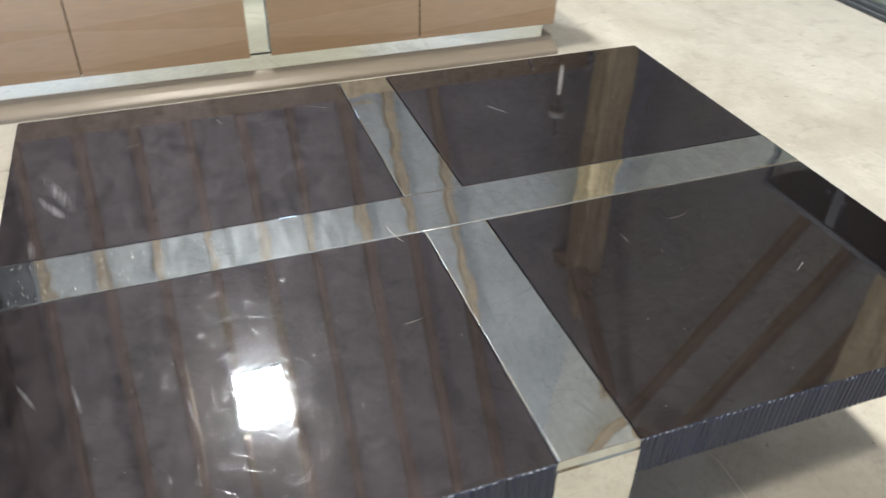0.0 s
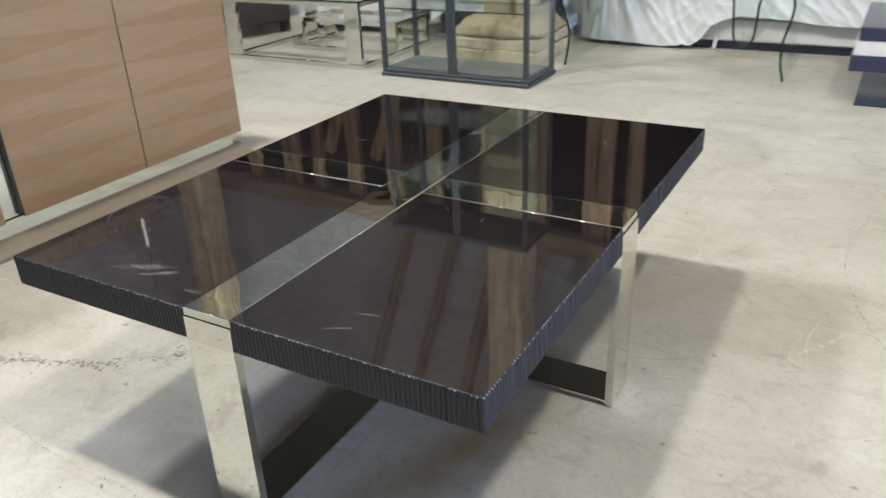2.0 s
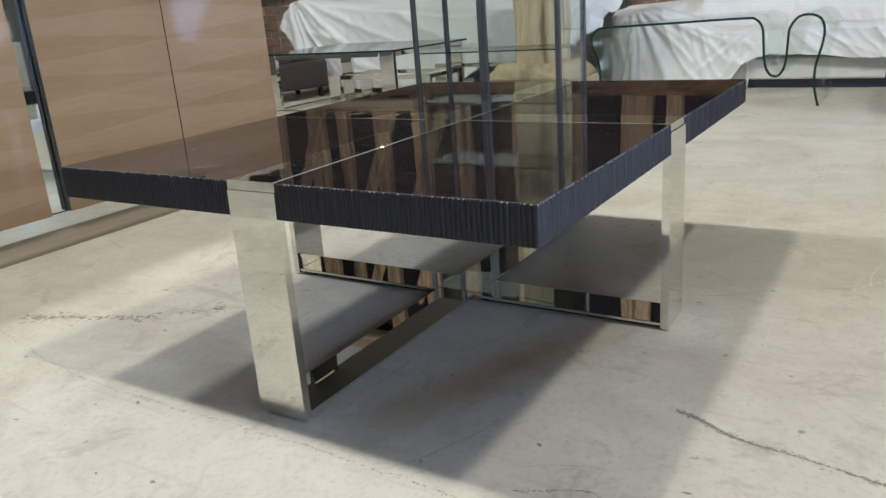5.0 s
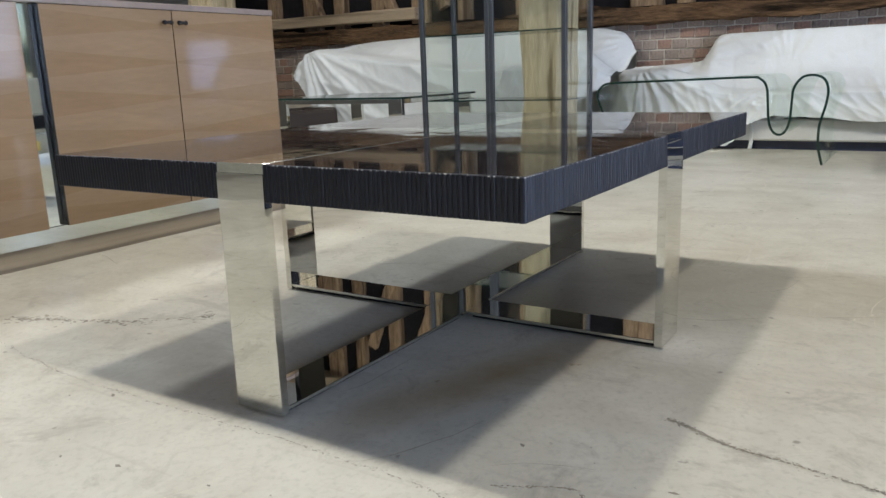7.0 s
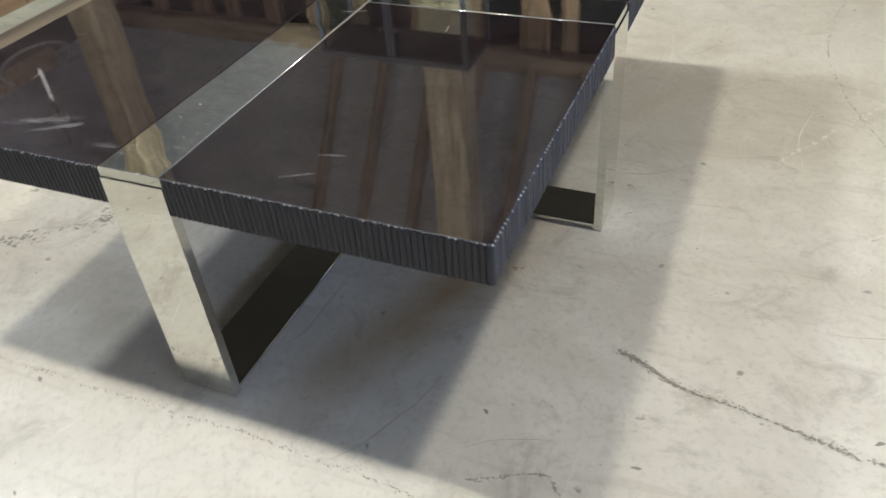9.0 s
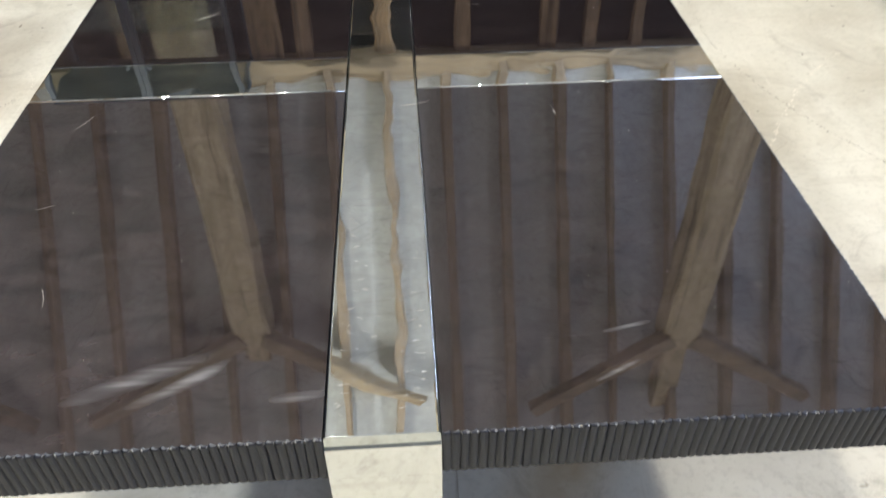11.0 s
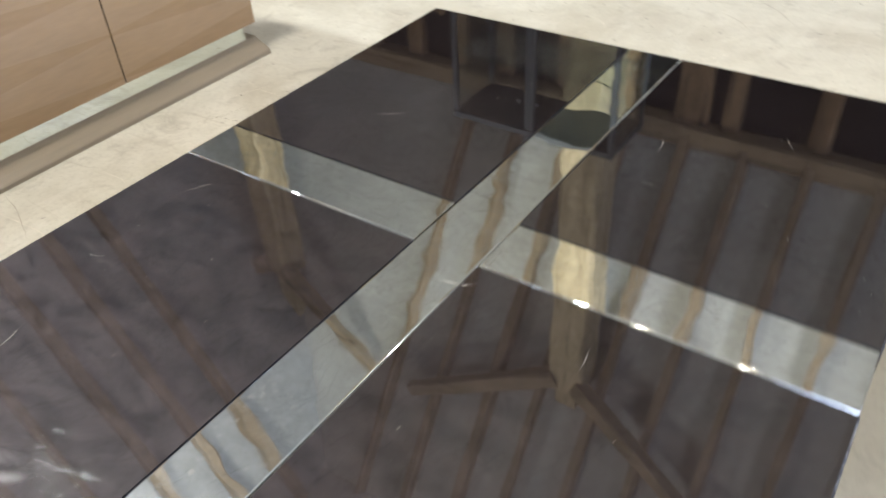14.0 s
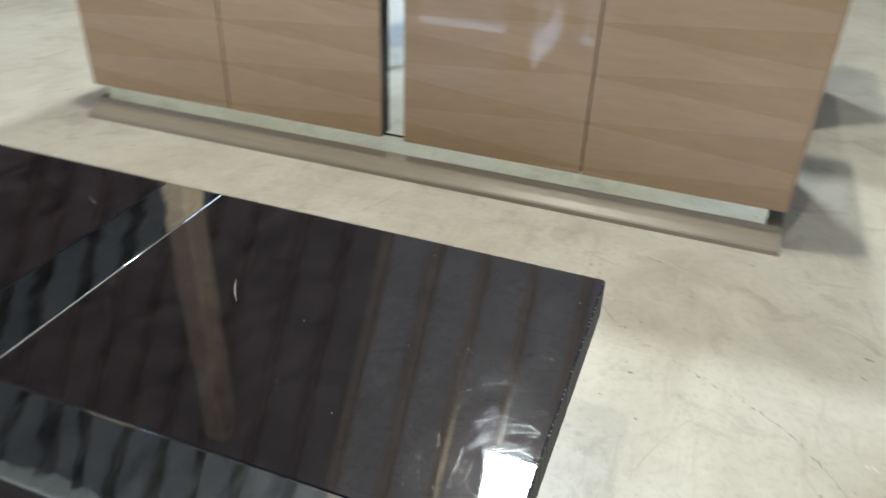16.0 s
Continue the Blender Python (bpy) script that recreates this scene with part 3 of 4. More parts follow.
part("sill_beam", placed(rough_beam(7.4, 0.16, 0.13, 3, 0.045, 110), pose(-6.0, NORTH - 0.03, 0.90)), BEAM, wall_north, "dark rough hewn oak sill beam")
part("sill_beam", placed(rough_beam(3.0, 0.14, 0.10, 5, 0.008, 10), pose(-6.0, NORTH - 0.05, 1.05)), BEAM_PALE, wall_north, "pale sawn timber laid on the sill")
part("sill_beam", placed(rough_beam(4.2, 0.16, 0.13, 7, 0.045, 70), pose(1.35, NORTH - 0.03, 1.06)), BEAM, wall_north)
part("wall_plate", placed(rough_beam(11.6, 0.2, 0.17, 9, 0.02, 30), pose(WEST, NORTH - 0.02, 2.70)), BEAM_PALE, wall_north, "long brown timber wall plate")
for i, (x, w) in enumerate([(-5.4, 0.12), (-4.75, 0.12), (-4.25, 0.2), (-3.9, 0.12), (-3.45, 0.14), (-3.0, 0.16), (-2.55, 0.12), (-2.0, 0.13), (-1.5, 0.12), (-0.99, 0.24), (-0.70, 0.12), (-0.11, 0.14),
                            (0.49, 0.12), (1.14, 0.13), (1.46, 0.09), (1.82, 0.08), (2.45, 0.13), (3.45, 0.13), (4.1, 0.12), (4.8, 0.12)]):
    part("stud", placed(rough_beam(1.68, 0.09, w, 20 + i, 0.018, 8), pose(x, NORTH - 0.0, 0.97, 0, -90, 0)), STUD, wall_north)
for x0, x1 in ((-4.6, -4.15), (-3.75, -3.3), (-3.2, -2.75)):
    part("brace", placed(rough_beam(1.2, 0.07, 0.10, x0, 0.015, 6), Matrix.Translation((x1, NORTH - 0.02, 1.08)) @ Euler((0, radians(-112), 0)).to_matrix().to_4x4()), STUD, wall_north)

wall_west = solid("wall_west", box(WEST - 0.3, WEST, SOUTH, NORTH + 0.3, 0, EAVE), PLASTER, "dim plastered wall", "wall", "structure")
part("wall_plate", placed(rough_beam(10.4, 0.2, 0.18, 11, 0.02, 20), pose(WEST + 0.1, SOUTH, 2.68, 0, 0, 90)), BEAM_PALE, wall_west)
wall_south = solid("wall_south", box(WEST, EAST, SOUTH - 0.3, SOUTH, 0, RIDGE + 0.3), PLASTER, "dim plastered wall", "wall", "structure")
wall_east = solid("wall_east", box(EAST, EAST + 0.3, SOUTH, -3.25, 0, 2.45), PLASTER, "dim plastered wall with a wide open barn doorway", "wall", "structure")
for a in ((4.15, NORTH + 0.3, 0, 2.45), (SOUTH, NORTH + 0.3, 2.45, RIDGE + 0.3)):
    part("wall_panel", box(EAST, EAST + 0.3, *a), PLASTER, wall_east)

window_1 = tagged(new("window_1"), "small window with a pale timber frame in the boarded wall", "window", "", "structure")
window_1.matrix_world = pose(2.86, NORTH + 0.1, 0.70)
for a in ((-0.34, -0.30, -0.30, 0.30), (0.30, 0.34, -0.30, 0.30), (-0.30, 0.30, 0.26, 0.30), (-0.30, 0.30, -0.30, -0.26), (-0.014, 0.014, -0.26, 0.26)):
    part("window_frame", box(a[0], a[1], -0.03, 0.05, a[2], a[3], 0.004), BEAM_PALE, window_1)
pane = part("pane", box(-0.30, 0.30, 0.008, 0.014, -0.26, 0.26), GLASS, window_1)
pane.visible_shadow = False


def roof_plane(name, corners, rafters, depth=0.13, wide=0.065, boards=ROOF):
    """One slope of boards with rafters standing proud on its under side; rafters: pairs of foot and head."""
    bm = bmesh.new()
    bm.faces.new([bm.verts.new(c) for c in corners])
    up = (Vector(corners[1]) - Vector(corners[0])).cross(Vector(corners[2]) - Vector(corners[0])).normalized()
    if up.z < 0:
        up.negate()
    for i, (foot, head) in enumerate(rafters):
        foot, head = Vector(foot), Vector(head)
        ax = (head - foot).normalized()
        m = Matrix((ax, up.cross(ax), up)).transposed().to_4x4()
        m.translation = foot - up * depth / 2
        vary = noise.noise((foot.x * 3.7, foot.y * 3.1, 4.4))
        m.translation += up.cross(ax) * 0.06 * vary
        b = placed(rough_beam((head - foot).length, wide * (1 + 0.7 * vary), depth, 40 + i, 0.02, 16), m)
        for f in b.faces:
            f.material_index = 1
        join(bm, b)
    return solid(name, bm, [boards, DARK_WALL if boards is SHADED_BOARD else RAFTER], "roof slope with old rafters, coloured dark for its unlit end" if boards is SHADED_BOARD else "grey boarded roof slope with old brown rafters", "ceiling", "structure")


RX, RY = WEST + (RIDGE - EAVE) / PITCH, NORTH - (RIDGE - EAVE) / PITCH


def west_z(x):
    return EAVE + (x - WEST) * PITCH


roof_north = roof_plane("ceiling_north", [(WEST, NORTH, EAVE), (EAST, NORTH, EAVE), (EAST, RY, RIDGE), (RX, RY, RIDGE)],
                        [((x, NORTH, EAVE), (x, RY, RIDGE)) for x in [-0.98 + 0.44 * k for k in range(-4, 15)]])
SKY_Y = (-0.40, 0.04)
# The first bay is unlit: its boards and rafters are coloured near-black for shade.
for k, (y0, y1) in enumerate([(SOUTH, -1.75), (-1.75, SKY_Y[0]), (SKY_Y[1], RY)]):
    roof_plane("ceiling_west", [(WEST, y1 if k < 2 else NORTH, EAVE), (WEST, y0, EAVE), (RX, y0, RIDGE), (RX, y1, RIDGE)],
               [((WEST, y, EAVE), (RX, y, RIDGE)) for y in [-5.57 + 0.435 * j for j in range(18)] if y0 - 0.02 < y < y1 + 0.02], boards=SHADED_BOARD if k == 0 else ROOF_WEST)
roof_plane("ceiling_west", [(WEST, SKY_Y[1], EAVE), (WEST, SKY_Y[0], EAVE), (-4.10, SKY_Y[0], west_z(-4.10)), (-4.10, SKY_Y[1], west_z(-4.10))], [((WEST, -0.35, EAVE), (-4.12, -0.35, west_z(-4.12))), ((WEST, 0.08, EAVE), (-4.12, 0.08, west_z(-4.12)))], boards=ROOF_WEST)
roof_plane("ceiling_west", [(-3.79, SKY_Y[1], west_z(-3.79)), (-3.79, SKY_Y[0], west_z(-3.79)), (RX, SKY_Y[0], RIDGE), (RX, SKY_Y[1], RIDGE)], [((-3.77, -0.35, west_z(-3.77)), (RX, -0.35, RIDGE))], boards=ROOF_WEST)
solid("ceiling", box(RX, EAST, SOUTH, RY, RIDGE, RIDGE + 0.1), ROOF, "grey boarded flat ceiling between the roof slopes", "ceiling", "structure")


def batten(x, y, z):
    """A short strip lamp on two wires, its glowing diffuser facing down."""
    t = thing("strip_lamp", (x, y, RIDGE), "white strip lamp, lit, hanging on wires from the ceiling", "lamp", 0, "strip lamps under the ceiling")
    for k in (-0.28, 0.28):
        part("wire", rod((k, 0, z + 0.05 - RIDGE), (k, 0, 0), 0.003, 8), BLACK, t)
    part("housing", box(-0.33, 0.33, -0.05, 0.05, z + 0.02 - RIDGE, z + 0.05 - RIDGE, 0.006), WHITE, t)
    diffuser = part("diffuser", box(-0.32, 0.32, -0.06, 0.06, z - 0.03 - RIDGE, z + 0.0195 - RIDGE, 0.012, None, 2), LAMP_GLOW, t, "glowing white diffuser")
    diffuser.visible_shadow = False


for at in LAMPS:
    batten(*at)


def ring_pendant(x, y):
    """A small lit pendant: a canopy, a white stem and a thin open ring of glass below it."""
    t = thing("pendant_lamp", (x, y, 3.08), "pale pendant lamp with a white stem and thin glass ring, lit", "lamp")
    part("canopy", rod((0, 0, -0.05), (0, 0, 0.0), 0.07, 20), WHITE, t)
    part("flex", rod((0, 0, 0.0), (0, 0, 0.22), 0.006, 8), BLACK, t)
    part("flex", rod((0, 0, -0.0502), (0, 0, -0.22), 0.006, 8), BLACK, t)
    part("stem", rod((0, 0, -0.2203), (0, 0, -0.50), 0.013, 12), STEM_GLOW, t, "glowing white tube")
    line = [Vector((0.30 * math.cos(a), 0.30 * math.sin(a), -0.56 - 0.05 * math.sin(a))) for a in [0.2 + 0.19 * k for k in range(25)]]
    bm = bmesh.new()
    for a, b in zip(line, line[1:]):
        rod(a, b, 0.011, 8, None, bm)
    part("ring", bm, WHITE, t, "thin white open ring")
    for a in (0.9, 3.0):
        part("wire", rod((0, 0, -0.49), (0.30 * math.cos(a), 0.30 * math.sin(a), -0.56 - 0.05 * math.sin(a)), 0.004, 8), STEEL_NAIL, t)


ring_pendant(-4.92, 2.97)


def timber_column(x, y, wide, high, seed, base=True, wood=None, braces=True, joint=4.3, reach=(1.1, -0.19, 4.88), label="square old pine column on a weathered stone block"):
    """A square post with two knee braces under its head, on a stepped stone block."""
    t = thing("timber_column", (x, y, 0), label, "column", 0, "old timber columns")
    z0 = 0.24 if base else 0.0
    wood = wood or TIMBER
    joint = joint if braces else high - 0.02
    part("post", placed(rough_beam(joint - z0, wide, wide, seed, 0.022, 30), pose(0, 0, z0, 0, -90, 0)), wood, t)
    part("post_head", placed(rough_beam(high - joint, wide * 0.55, wide * 0.7, seed + 2, 0.012, 8), pose(0, 0, joint, 0, -90, 0)), wood, t, "narrower sawn head of the post")
    for s in (-1, 1) if braces else ():
        foot, tip = Vector((s * wide * 0.3, -0.10, joint - 0.10)), Vector((s * reach[0], reach[1], reach[2]))
        m = Matrix.Translation(foot) @ (tip - foot).to_track_quat("X", "Z").to_matrix().to_4x4()
        part("knee_brace", placed(rough_beam((tip - foot).length, 0.12, 0.15, seed + s, 0.018, 12, 0.25), m), BEAM_PALE, t)
    if base:
        def stone(x0, x1, w, z0, z1, k, r, rough, slope=0.0):
            b = box(x0, x1, -w, w, z0, z1, r, None, 2)
            bmesh.ops.subdivide_edges(b, edges=[e for e in b.edges if e.calc_length() > 0.03], cuts=5, use_grid_fill=True)
            for v in b.verts:
                lift = max(0.0, (v.co.z - z0) / (z1 - z0))
                v.co.x, v.co.y = v.co.x * (1 - slope * lift ** 1.6), v.co.y * (1 - slope * lift ** 1.6)
                v.co += noise.noise_vector(v.co * 8 + Vector((k, k, k))) * rough + noise.noise_vector(v.co * 27 + Vector((k, 0, k))) * rough * 0.45
                v.co.z = max(v.co.z, 0)
            for f in b.faces:
                f.smooth = True
            return b
        for k, (w, z0, z1, cuts) in enumerate(((0.295, 0, 0.078, (-0.05,)), (0.283, 0.0785, 0.142, (0.08,)))):
            xs = (-w, *cuts, w)
            for a, b in zip(xs, xs[1:]):
                part("plinth_stone", stone(a + 0.001, b - 0.001, w, z0, z1, seed + k + a, 0.008, 0.012, 0.03), STONE, t, "pale squared limestone")
        part("plinth_stone", stone(-0.275, 0.275, 0.275, 0.1425, 0.252, seed + 3, 0.02, 0.02, 0.24), STONE_TOP, t, "brown lichen-stained rounded stone")
    return t


timber_column(-1.225, 3.18, 0.285, 5.35, 61, joint=4.42, reach=(1.3, -0.43, 4.87))
timber_column(2.03, 2.86, 0.27, 5.4, 71)
timber_column(-3.75, -2.85, 0.22, 5.1, 77, True, RAFTER, False, label="square dark oak column on a stone block")
timber_column(-4.05, 2.95, 0.27, 5.2, 81)


# ---- the low table ----
HX, HY, BAND, TOP = 0.499, 0.643, 0.051, 0.42
low_table = thing("coffee_table", (0, 0, 0), "low black lacquered table with reeded edges and a chrome cross frame", "coffee table")


def reeded_panel(sx, sy, seed):
    """One quarter of the top: glossy above, its two outer sides carved in fine uneven upright reeds."""
    rng = random.Random(seed)
    x0, x1, y0, y1 = BAND + 0.0008, HX, BAND + 0.0008, HY
    pitch, depth = 0.0081, 0.0019
    edge = []

    def run(a, b, fixed, axis):
        n = round(abs(b - a) / pitch)
        out = []
        for i in range(n):
            amp, off = depth * rng.uniform(0.85, 1.1), rng.uniform(-0.0002, 0.0002)
            for f, h in ((0.0, 0.0), (0.22, 0.75), (0.5, 1.0), (0.78, 0.75)):
                u = a + (b - a) * (i + f) / n
                d = fixed - depth + amp * h + off
                out.append((d, u) if axis == 0 else (u, d))
        return out

    edge += [(x0, y0), (x1 - depth, y0)] + run(y0, y1 - depth, x1, 0) + [(x1 - depth, y1 - depth)] + run(x1 - depth, x0, y1, 1)[1:] + [(x0, y1 - depth)]
    bm = bmesh.new()
    rings = []
    for z, ins in ((TOP - 0.059, 0.0012), (TOP - 0.0575, 0), (TOP - 0.0022, 0), (TOP - 0.0006, 0.0008), (TOP, 0.0022)):
        ring = []
        for k, (x, y) in enumerate(edge):
            wob = rng.uniform(-0.0004, 0.0004)
            ring.append(bm.verts.new((sx * (min(x, x1) - ins * (x > x0 + 0.002) + wob * (x > x0)), sy * (min(y, y1) - ins * (y > y0 + 0.002)), z)))
        rings.append(ring)
    n = len(edge)
    for a, b in zip(rings, rings[1:]):
        for k in range(n):
            f = bm.faces.new((a[k], a[(k + 1) % n], b[(k + 1) % n], b[k]))
            # Half of the crest facets are coloured pale as painted glints.
            f.material_index = 2 if a is rings[2] and k % 4 in (1, 2) and rng.random() < 0.5 else 1
    bm.faces.new(rings[-1])
    f = bm.faces.new(rings[0][::-1])
    f.material_index = 3
    bmesh.ops.recalc_face_normals(bm, faces=list(bm.faces))
    return bm


for i, (sx, sy) in enumerate(((1, 1), (-1, 1), (-1, -1), (1, -1))):
    part("top_panel", reeded_panel(sx, sy, 5 + i), [LACQUER, REED, ARRIS_GLINT, UNDERSIDE], low_table, "glossy black lacquer panel with finely reeded outer edges")
BAR = 0.016


def band(x0, x1, y0, y1, z1):
    """A flat chrome band whose two long upper edges are rolled over a little."""
    b = box(x0, x1, y0, y1, TOP - BAR, z1)
    along = 0 if x1 - x0 > y1 - y0 else 1
    long = [e for e in b.edges if min(v.co.z for v in e.verts) > TOP - BAR + 0.001 and abs((e.verts[0].co - e.verts[1].co)[along]) > 0.2]
    bmesh.ops.bevel(b, geom=long, offset=0.0035, segments=4, affect="EDGES", profile=0.5)
    ends = [e for e in b.edges if min(v.co.z for v in e.verts) > z1 - 0.0001 and abs((e.verts[0].co - e.verts[1].co)[1 - along]) > 0.05]
    bmesh.ops.bevel(b, geom=ends, offset=0.0022, segments=3, affect="EDGES", profile=0.5)
    for f in b.faces:
        f.smooth = 0.05 < f.normal.z < 0.98
    return b


def flat_leg():
    """Flat upright bar with softened arrises, its outer face at x = 0."""
    return box(-BAR, 0, -BAND - 0.0003, BAND + 0.0003, 0.0035, TOP - 0.0592)


def end_cap():
    """Short upper length of the bar beside the panels, leaning in a little towards the band."""
    bm = box(-BAR - 0.004, 0, -BAND - 0.0003, BAND + 0.0003, TOP - 0.05915, TOP - BAR - 0.0001)
    for v in bm.verts:
        if v.co.z > TOP - 0.03 and v.co.x > -0.01:
            v.co.x -= 0.0012
    return bm


part("top_band", band(-BAND, BAND, -HY + 0.0026, HY - 0.0026, TOP + 0.0004), CHROME_WORN, low_table, "scratched chrome band running the full length")
part("core", box(-BAND, BAND, -HY + 0.0206, HY - 0.0206, TOP - 0.0588, TOP - BAR - 0.0005), UNDERSIDE, low_table, "dark raw batten under the band")
part("floor_bar", box(-BAND, BAND, -HY + BAR + 0.0003, HY - BAR - 0.0003, 0.0095, 0.0165, 0.0009), CHROME, low_table, "chrome bar along the floor")
for s in (-1, 1):
    part("core", box(min(s * (BAND + 0.0004), s * (HX - 0.0206)), max(s * (BAND + 0.0004), s * (HX - 0.0206)), -BAND, BAND, TOP - 0.0588, TOP - BAR - 0.0005), UNDERSIDE, low_table, "dark raw batten under the band")
    part("top_band", band(min(s * (BAND + 0.0004), s * (HX - 0.0026)), max(s * (BAND + 0.0004), s * (HX - 0.0026)), -BAND, BAND, TOP + 0.0002), CHROME_WORN, low_table, "scratched chrome cross band")
    part("floor_bar", box(min(s * (BAND + 0.0004), s * (HX - BAR - 0.0003)), max(s * (BAND + 0.0004), s * (HX - BAR - 0.0003)), -BAND, BAND, 0.0095, 0.0165, 0.0009), CHROME, low_table, "chrome bar along the floor")
    for at, turn in (((s * (HX + 0.0006), 0, 0), 0 if s > 0 else 180), ((0, s * (HY + 0.0006), 0), s * 90)):
        part("leg", placed(flat_leg(), pose(*at, 0, 0, turn)), CHROME, low_table, "flat polished chrome leg")
        part("end_cap", placed(end_cap(), pose(*at, 0, 0, turn)), CHROME, low_table, "chrome cap between band and leg")
    # Black strips added below the floor bars to darken the contact shadow there.
    part("pad", box(-BAND + 0.014, BAND - 0.014, min(s * 0.06, s * (HY - 0.02)), max(s * 0.06, s * (HY - 0.02)), 0, 0.0092), BLACK, low_table, "thin black strip under the bar, deepening its contact shadow")
    part("pad", box(min(s * 0.06, s * (HX - 0.02)), max(s * 0.06, s * (HX - 0.02)), -BAND + 0.014, BAND - 0.014, 0, 0.0092), BLACK, low_table, "thin black strip under the bar, deepening its contact shadow")


def hairlines(mat, x0, x1, y0, y1, z, count, seed, short, long, width, label):
    """Fine shallow ridges left by rubbing: short, slightly bent, in every direction."""
    rng = random.Random(seed)
    vs, fs = [], []
    for k in range(count):
        x, y, a = rng.uniform(x0, x1), rng.uniform(y0, y1), rng.uniform(0, math.tau)
        n, step, bend, w = 5, rng.uniform(short, long) / 5, rng.gauss(0, 0.05), width * rng.uniform(0.4, 1.2)
        rise = 0.002 + 0.055 * rng.random() ** 1.7
        rows = []
        for i in range(n + 1):
            if not (x0 < x < x1 and y0 < y < y1):
                break
            t = w * (1 - abs(2 * i / n - 1) ** 3) + 0.00002
            nx, ny = -math.sin(a) * t / 2, math.cos(a) * t / 2
            rows.append(len(vs))
            vs += [(x + nx * q, y + ny * q, z + 0.0001 + (t * rise if q == 0 else 0)) for q in (-1, 0, 1)]
            x, y, a = x + math.cos(a) * step, y + math.sin(a) * step, a + bend
        for p, q in zip(rows, rows[1:]):
            fs += [(q, p, p + 1, q + 1), (q + 1, p + 1, p + 2, q + 2)]
    me = bpy.data.meshes.new("hairline_wear")
    me.from_pydata(vs, [], fs)
    me.polygons.foreach_set("use_smooth", [True] * len(fs))
    me.materials.append(mat)
    ob = new("hairline_wear", me)
    ob.parent = low_table
    return tagged(ob, label, "", "", "stuff")


for i, (sx, sy) in enumerate(((1, 1), (-1, 1), (-1, -1), (1, -1))):
    xs, ys = sorted((sx * (BAND + 0.004), sx * (HX - 0.005))), sorted((sy * (BAND + 0.004), sy * (HY - 0.005)))
    hairlines(LACQUER, *xs, *ys, TOP, 6200, 30 + i, 0.012, 0.06, 0.00014, "fine rubbed hairline scratches in lacquer")
for i, a in enumerate(((-BAND + 0.002, BAND - 0.002, -HY + 0.028, HY - 0.028), (BAND + 0.003, HX - 0.028, -BAND + 0.002, BAND - 0.002), (-HX + 0.028, -BAND - 0.003, -BAND + 0.002, BAND - 0.002))):
    hairlines(CHROME_WORN, *a, TOP + 0.0004, 500 if i == 0 else 160, 50 + i, 0.01, 0.06, 0.0003, "fine hairline scratches in chrome")


def streak(bm, x, y, angle, length, width, bend, z):
    """One flat tapering streak on the lacquer."""
    prev = None
    for i in range(11):
        w = width * (1 - abs(i / 5 - 1) ** 2) + 0.0001
        nx, ny = -math.sin(angle) * w / 2, math.cos(angle) * w / 2
        row = [bm.verts.new((x - nx, y - ny, z)), bm.verts.new((x + nx, y + ny, z))]
        if prev:
            bm.faces.new((prev[0], row[0], row[1], prev[1]))
        prev, x, y, angle = row, x + math.cos(angle) * length / 10, y + math.sin(angle) * length / 10, angle + bend / 10
    return bm


rng = random.Random(12)
bm = bmesh.new()
for k in range(90):
    x, y, r = rng.choice((-1, 1)) * rng.uniform(BAND + 0.01, HX - 0.01), rng.choice((-1, 1)) * rng.uniform(BAND + 0.01, HY - 0.01), rng.uniform(0.0003, 0.0008)
    bm.faces.new([bm.verts.new((x + r * math.cos(a), y + r * math.sin(a), TOP + 0.00025)) for a in (0, 1.2, 2.5, 3.8, 5.1)])
for k in range(7):
    streak(bm, rng.choice((-1, 1)) * rng.uniform(0.1, 0.42), rng.choice((-1, 1)) * rng.uniform(0.1, 0.56), rng.uniform(0, 6.28), rng.uniform(0.006, 0.05), rng.uniform(0.0002, 0.0005), rng.gauss(0, 0.5), TOP + 0.00025)
for x, y, a, length in ((-0.31, 0.20, 24, 0.05), (0.02, -0.1, 5, 0.05)):
    streak(bm, x, y, radians(a), length, 0.0010, 0.4, TOP + 0.0006)
for k in range(70):
    y = -0.615 + 0.33 * rng.random() ** 1.8
    x = rng.choice((-1, 1)) * (0.043 - 0.03 * rng.random() ** 2) if rng.random() < 0.7 else rng.uniform(-0.04, 0.04)
    streak(bm, max(-0.046, min(0.036, x)), y, rng.gauss(0.0, 0.25), rng.uniform(0.003, 0.010), rng.uniform(0.0002, 0.0006), rng.gauss(0, 0.2), TOP + 0.0006)
tagged(part("dust", bm, DUST, low_table), "scattered pale dust and scratches", "", "", "stuff")


# ---- the cabinet ----
CX = -1.45
cabinet = thing("sideboard", (CX, -0.09, 0), "glossy blond wedge-veneered four-door sideboard on a mirrored plinth", "sideboard")
for y0, y1 in ((-1.03, -0.034), (0.034, 1.03)):
    part("carcass", box(-0.50, -0.024, y0, y1, 0.100, 0.795, 0.002), EDGE_BLACK, cabinet)
part("top", box(-0.51, 0.004, -1.04, 1.04, 0.7965, 0.818, 0.003), CABINET_TOP, cabinet, "grey-brown varnished top")
part("side_panel", box(-0.50, -0.002, 1.0305, 1.038, 0.10, 0.796), VENEER_B, cabinet)
part("side_panel", box(-0.50, -0.002, -1.038, -1.0305, 0.10, 0.796), VENEER_B, cabinet)


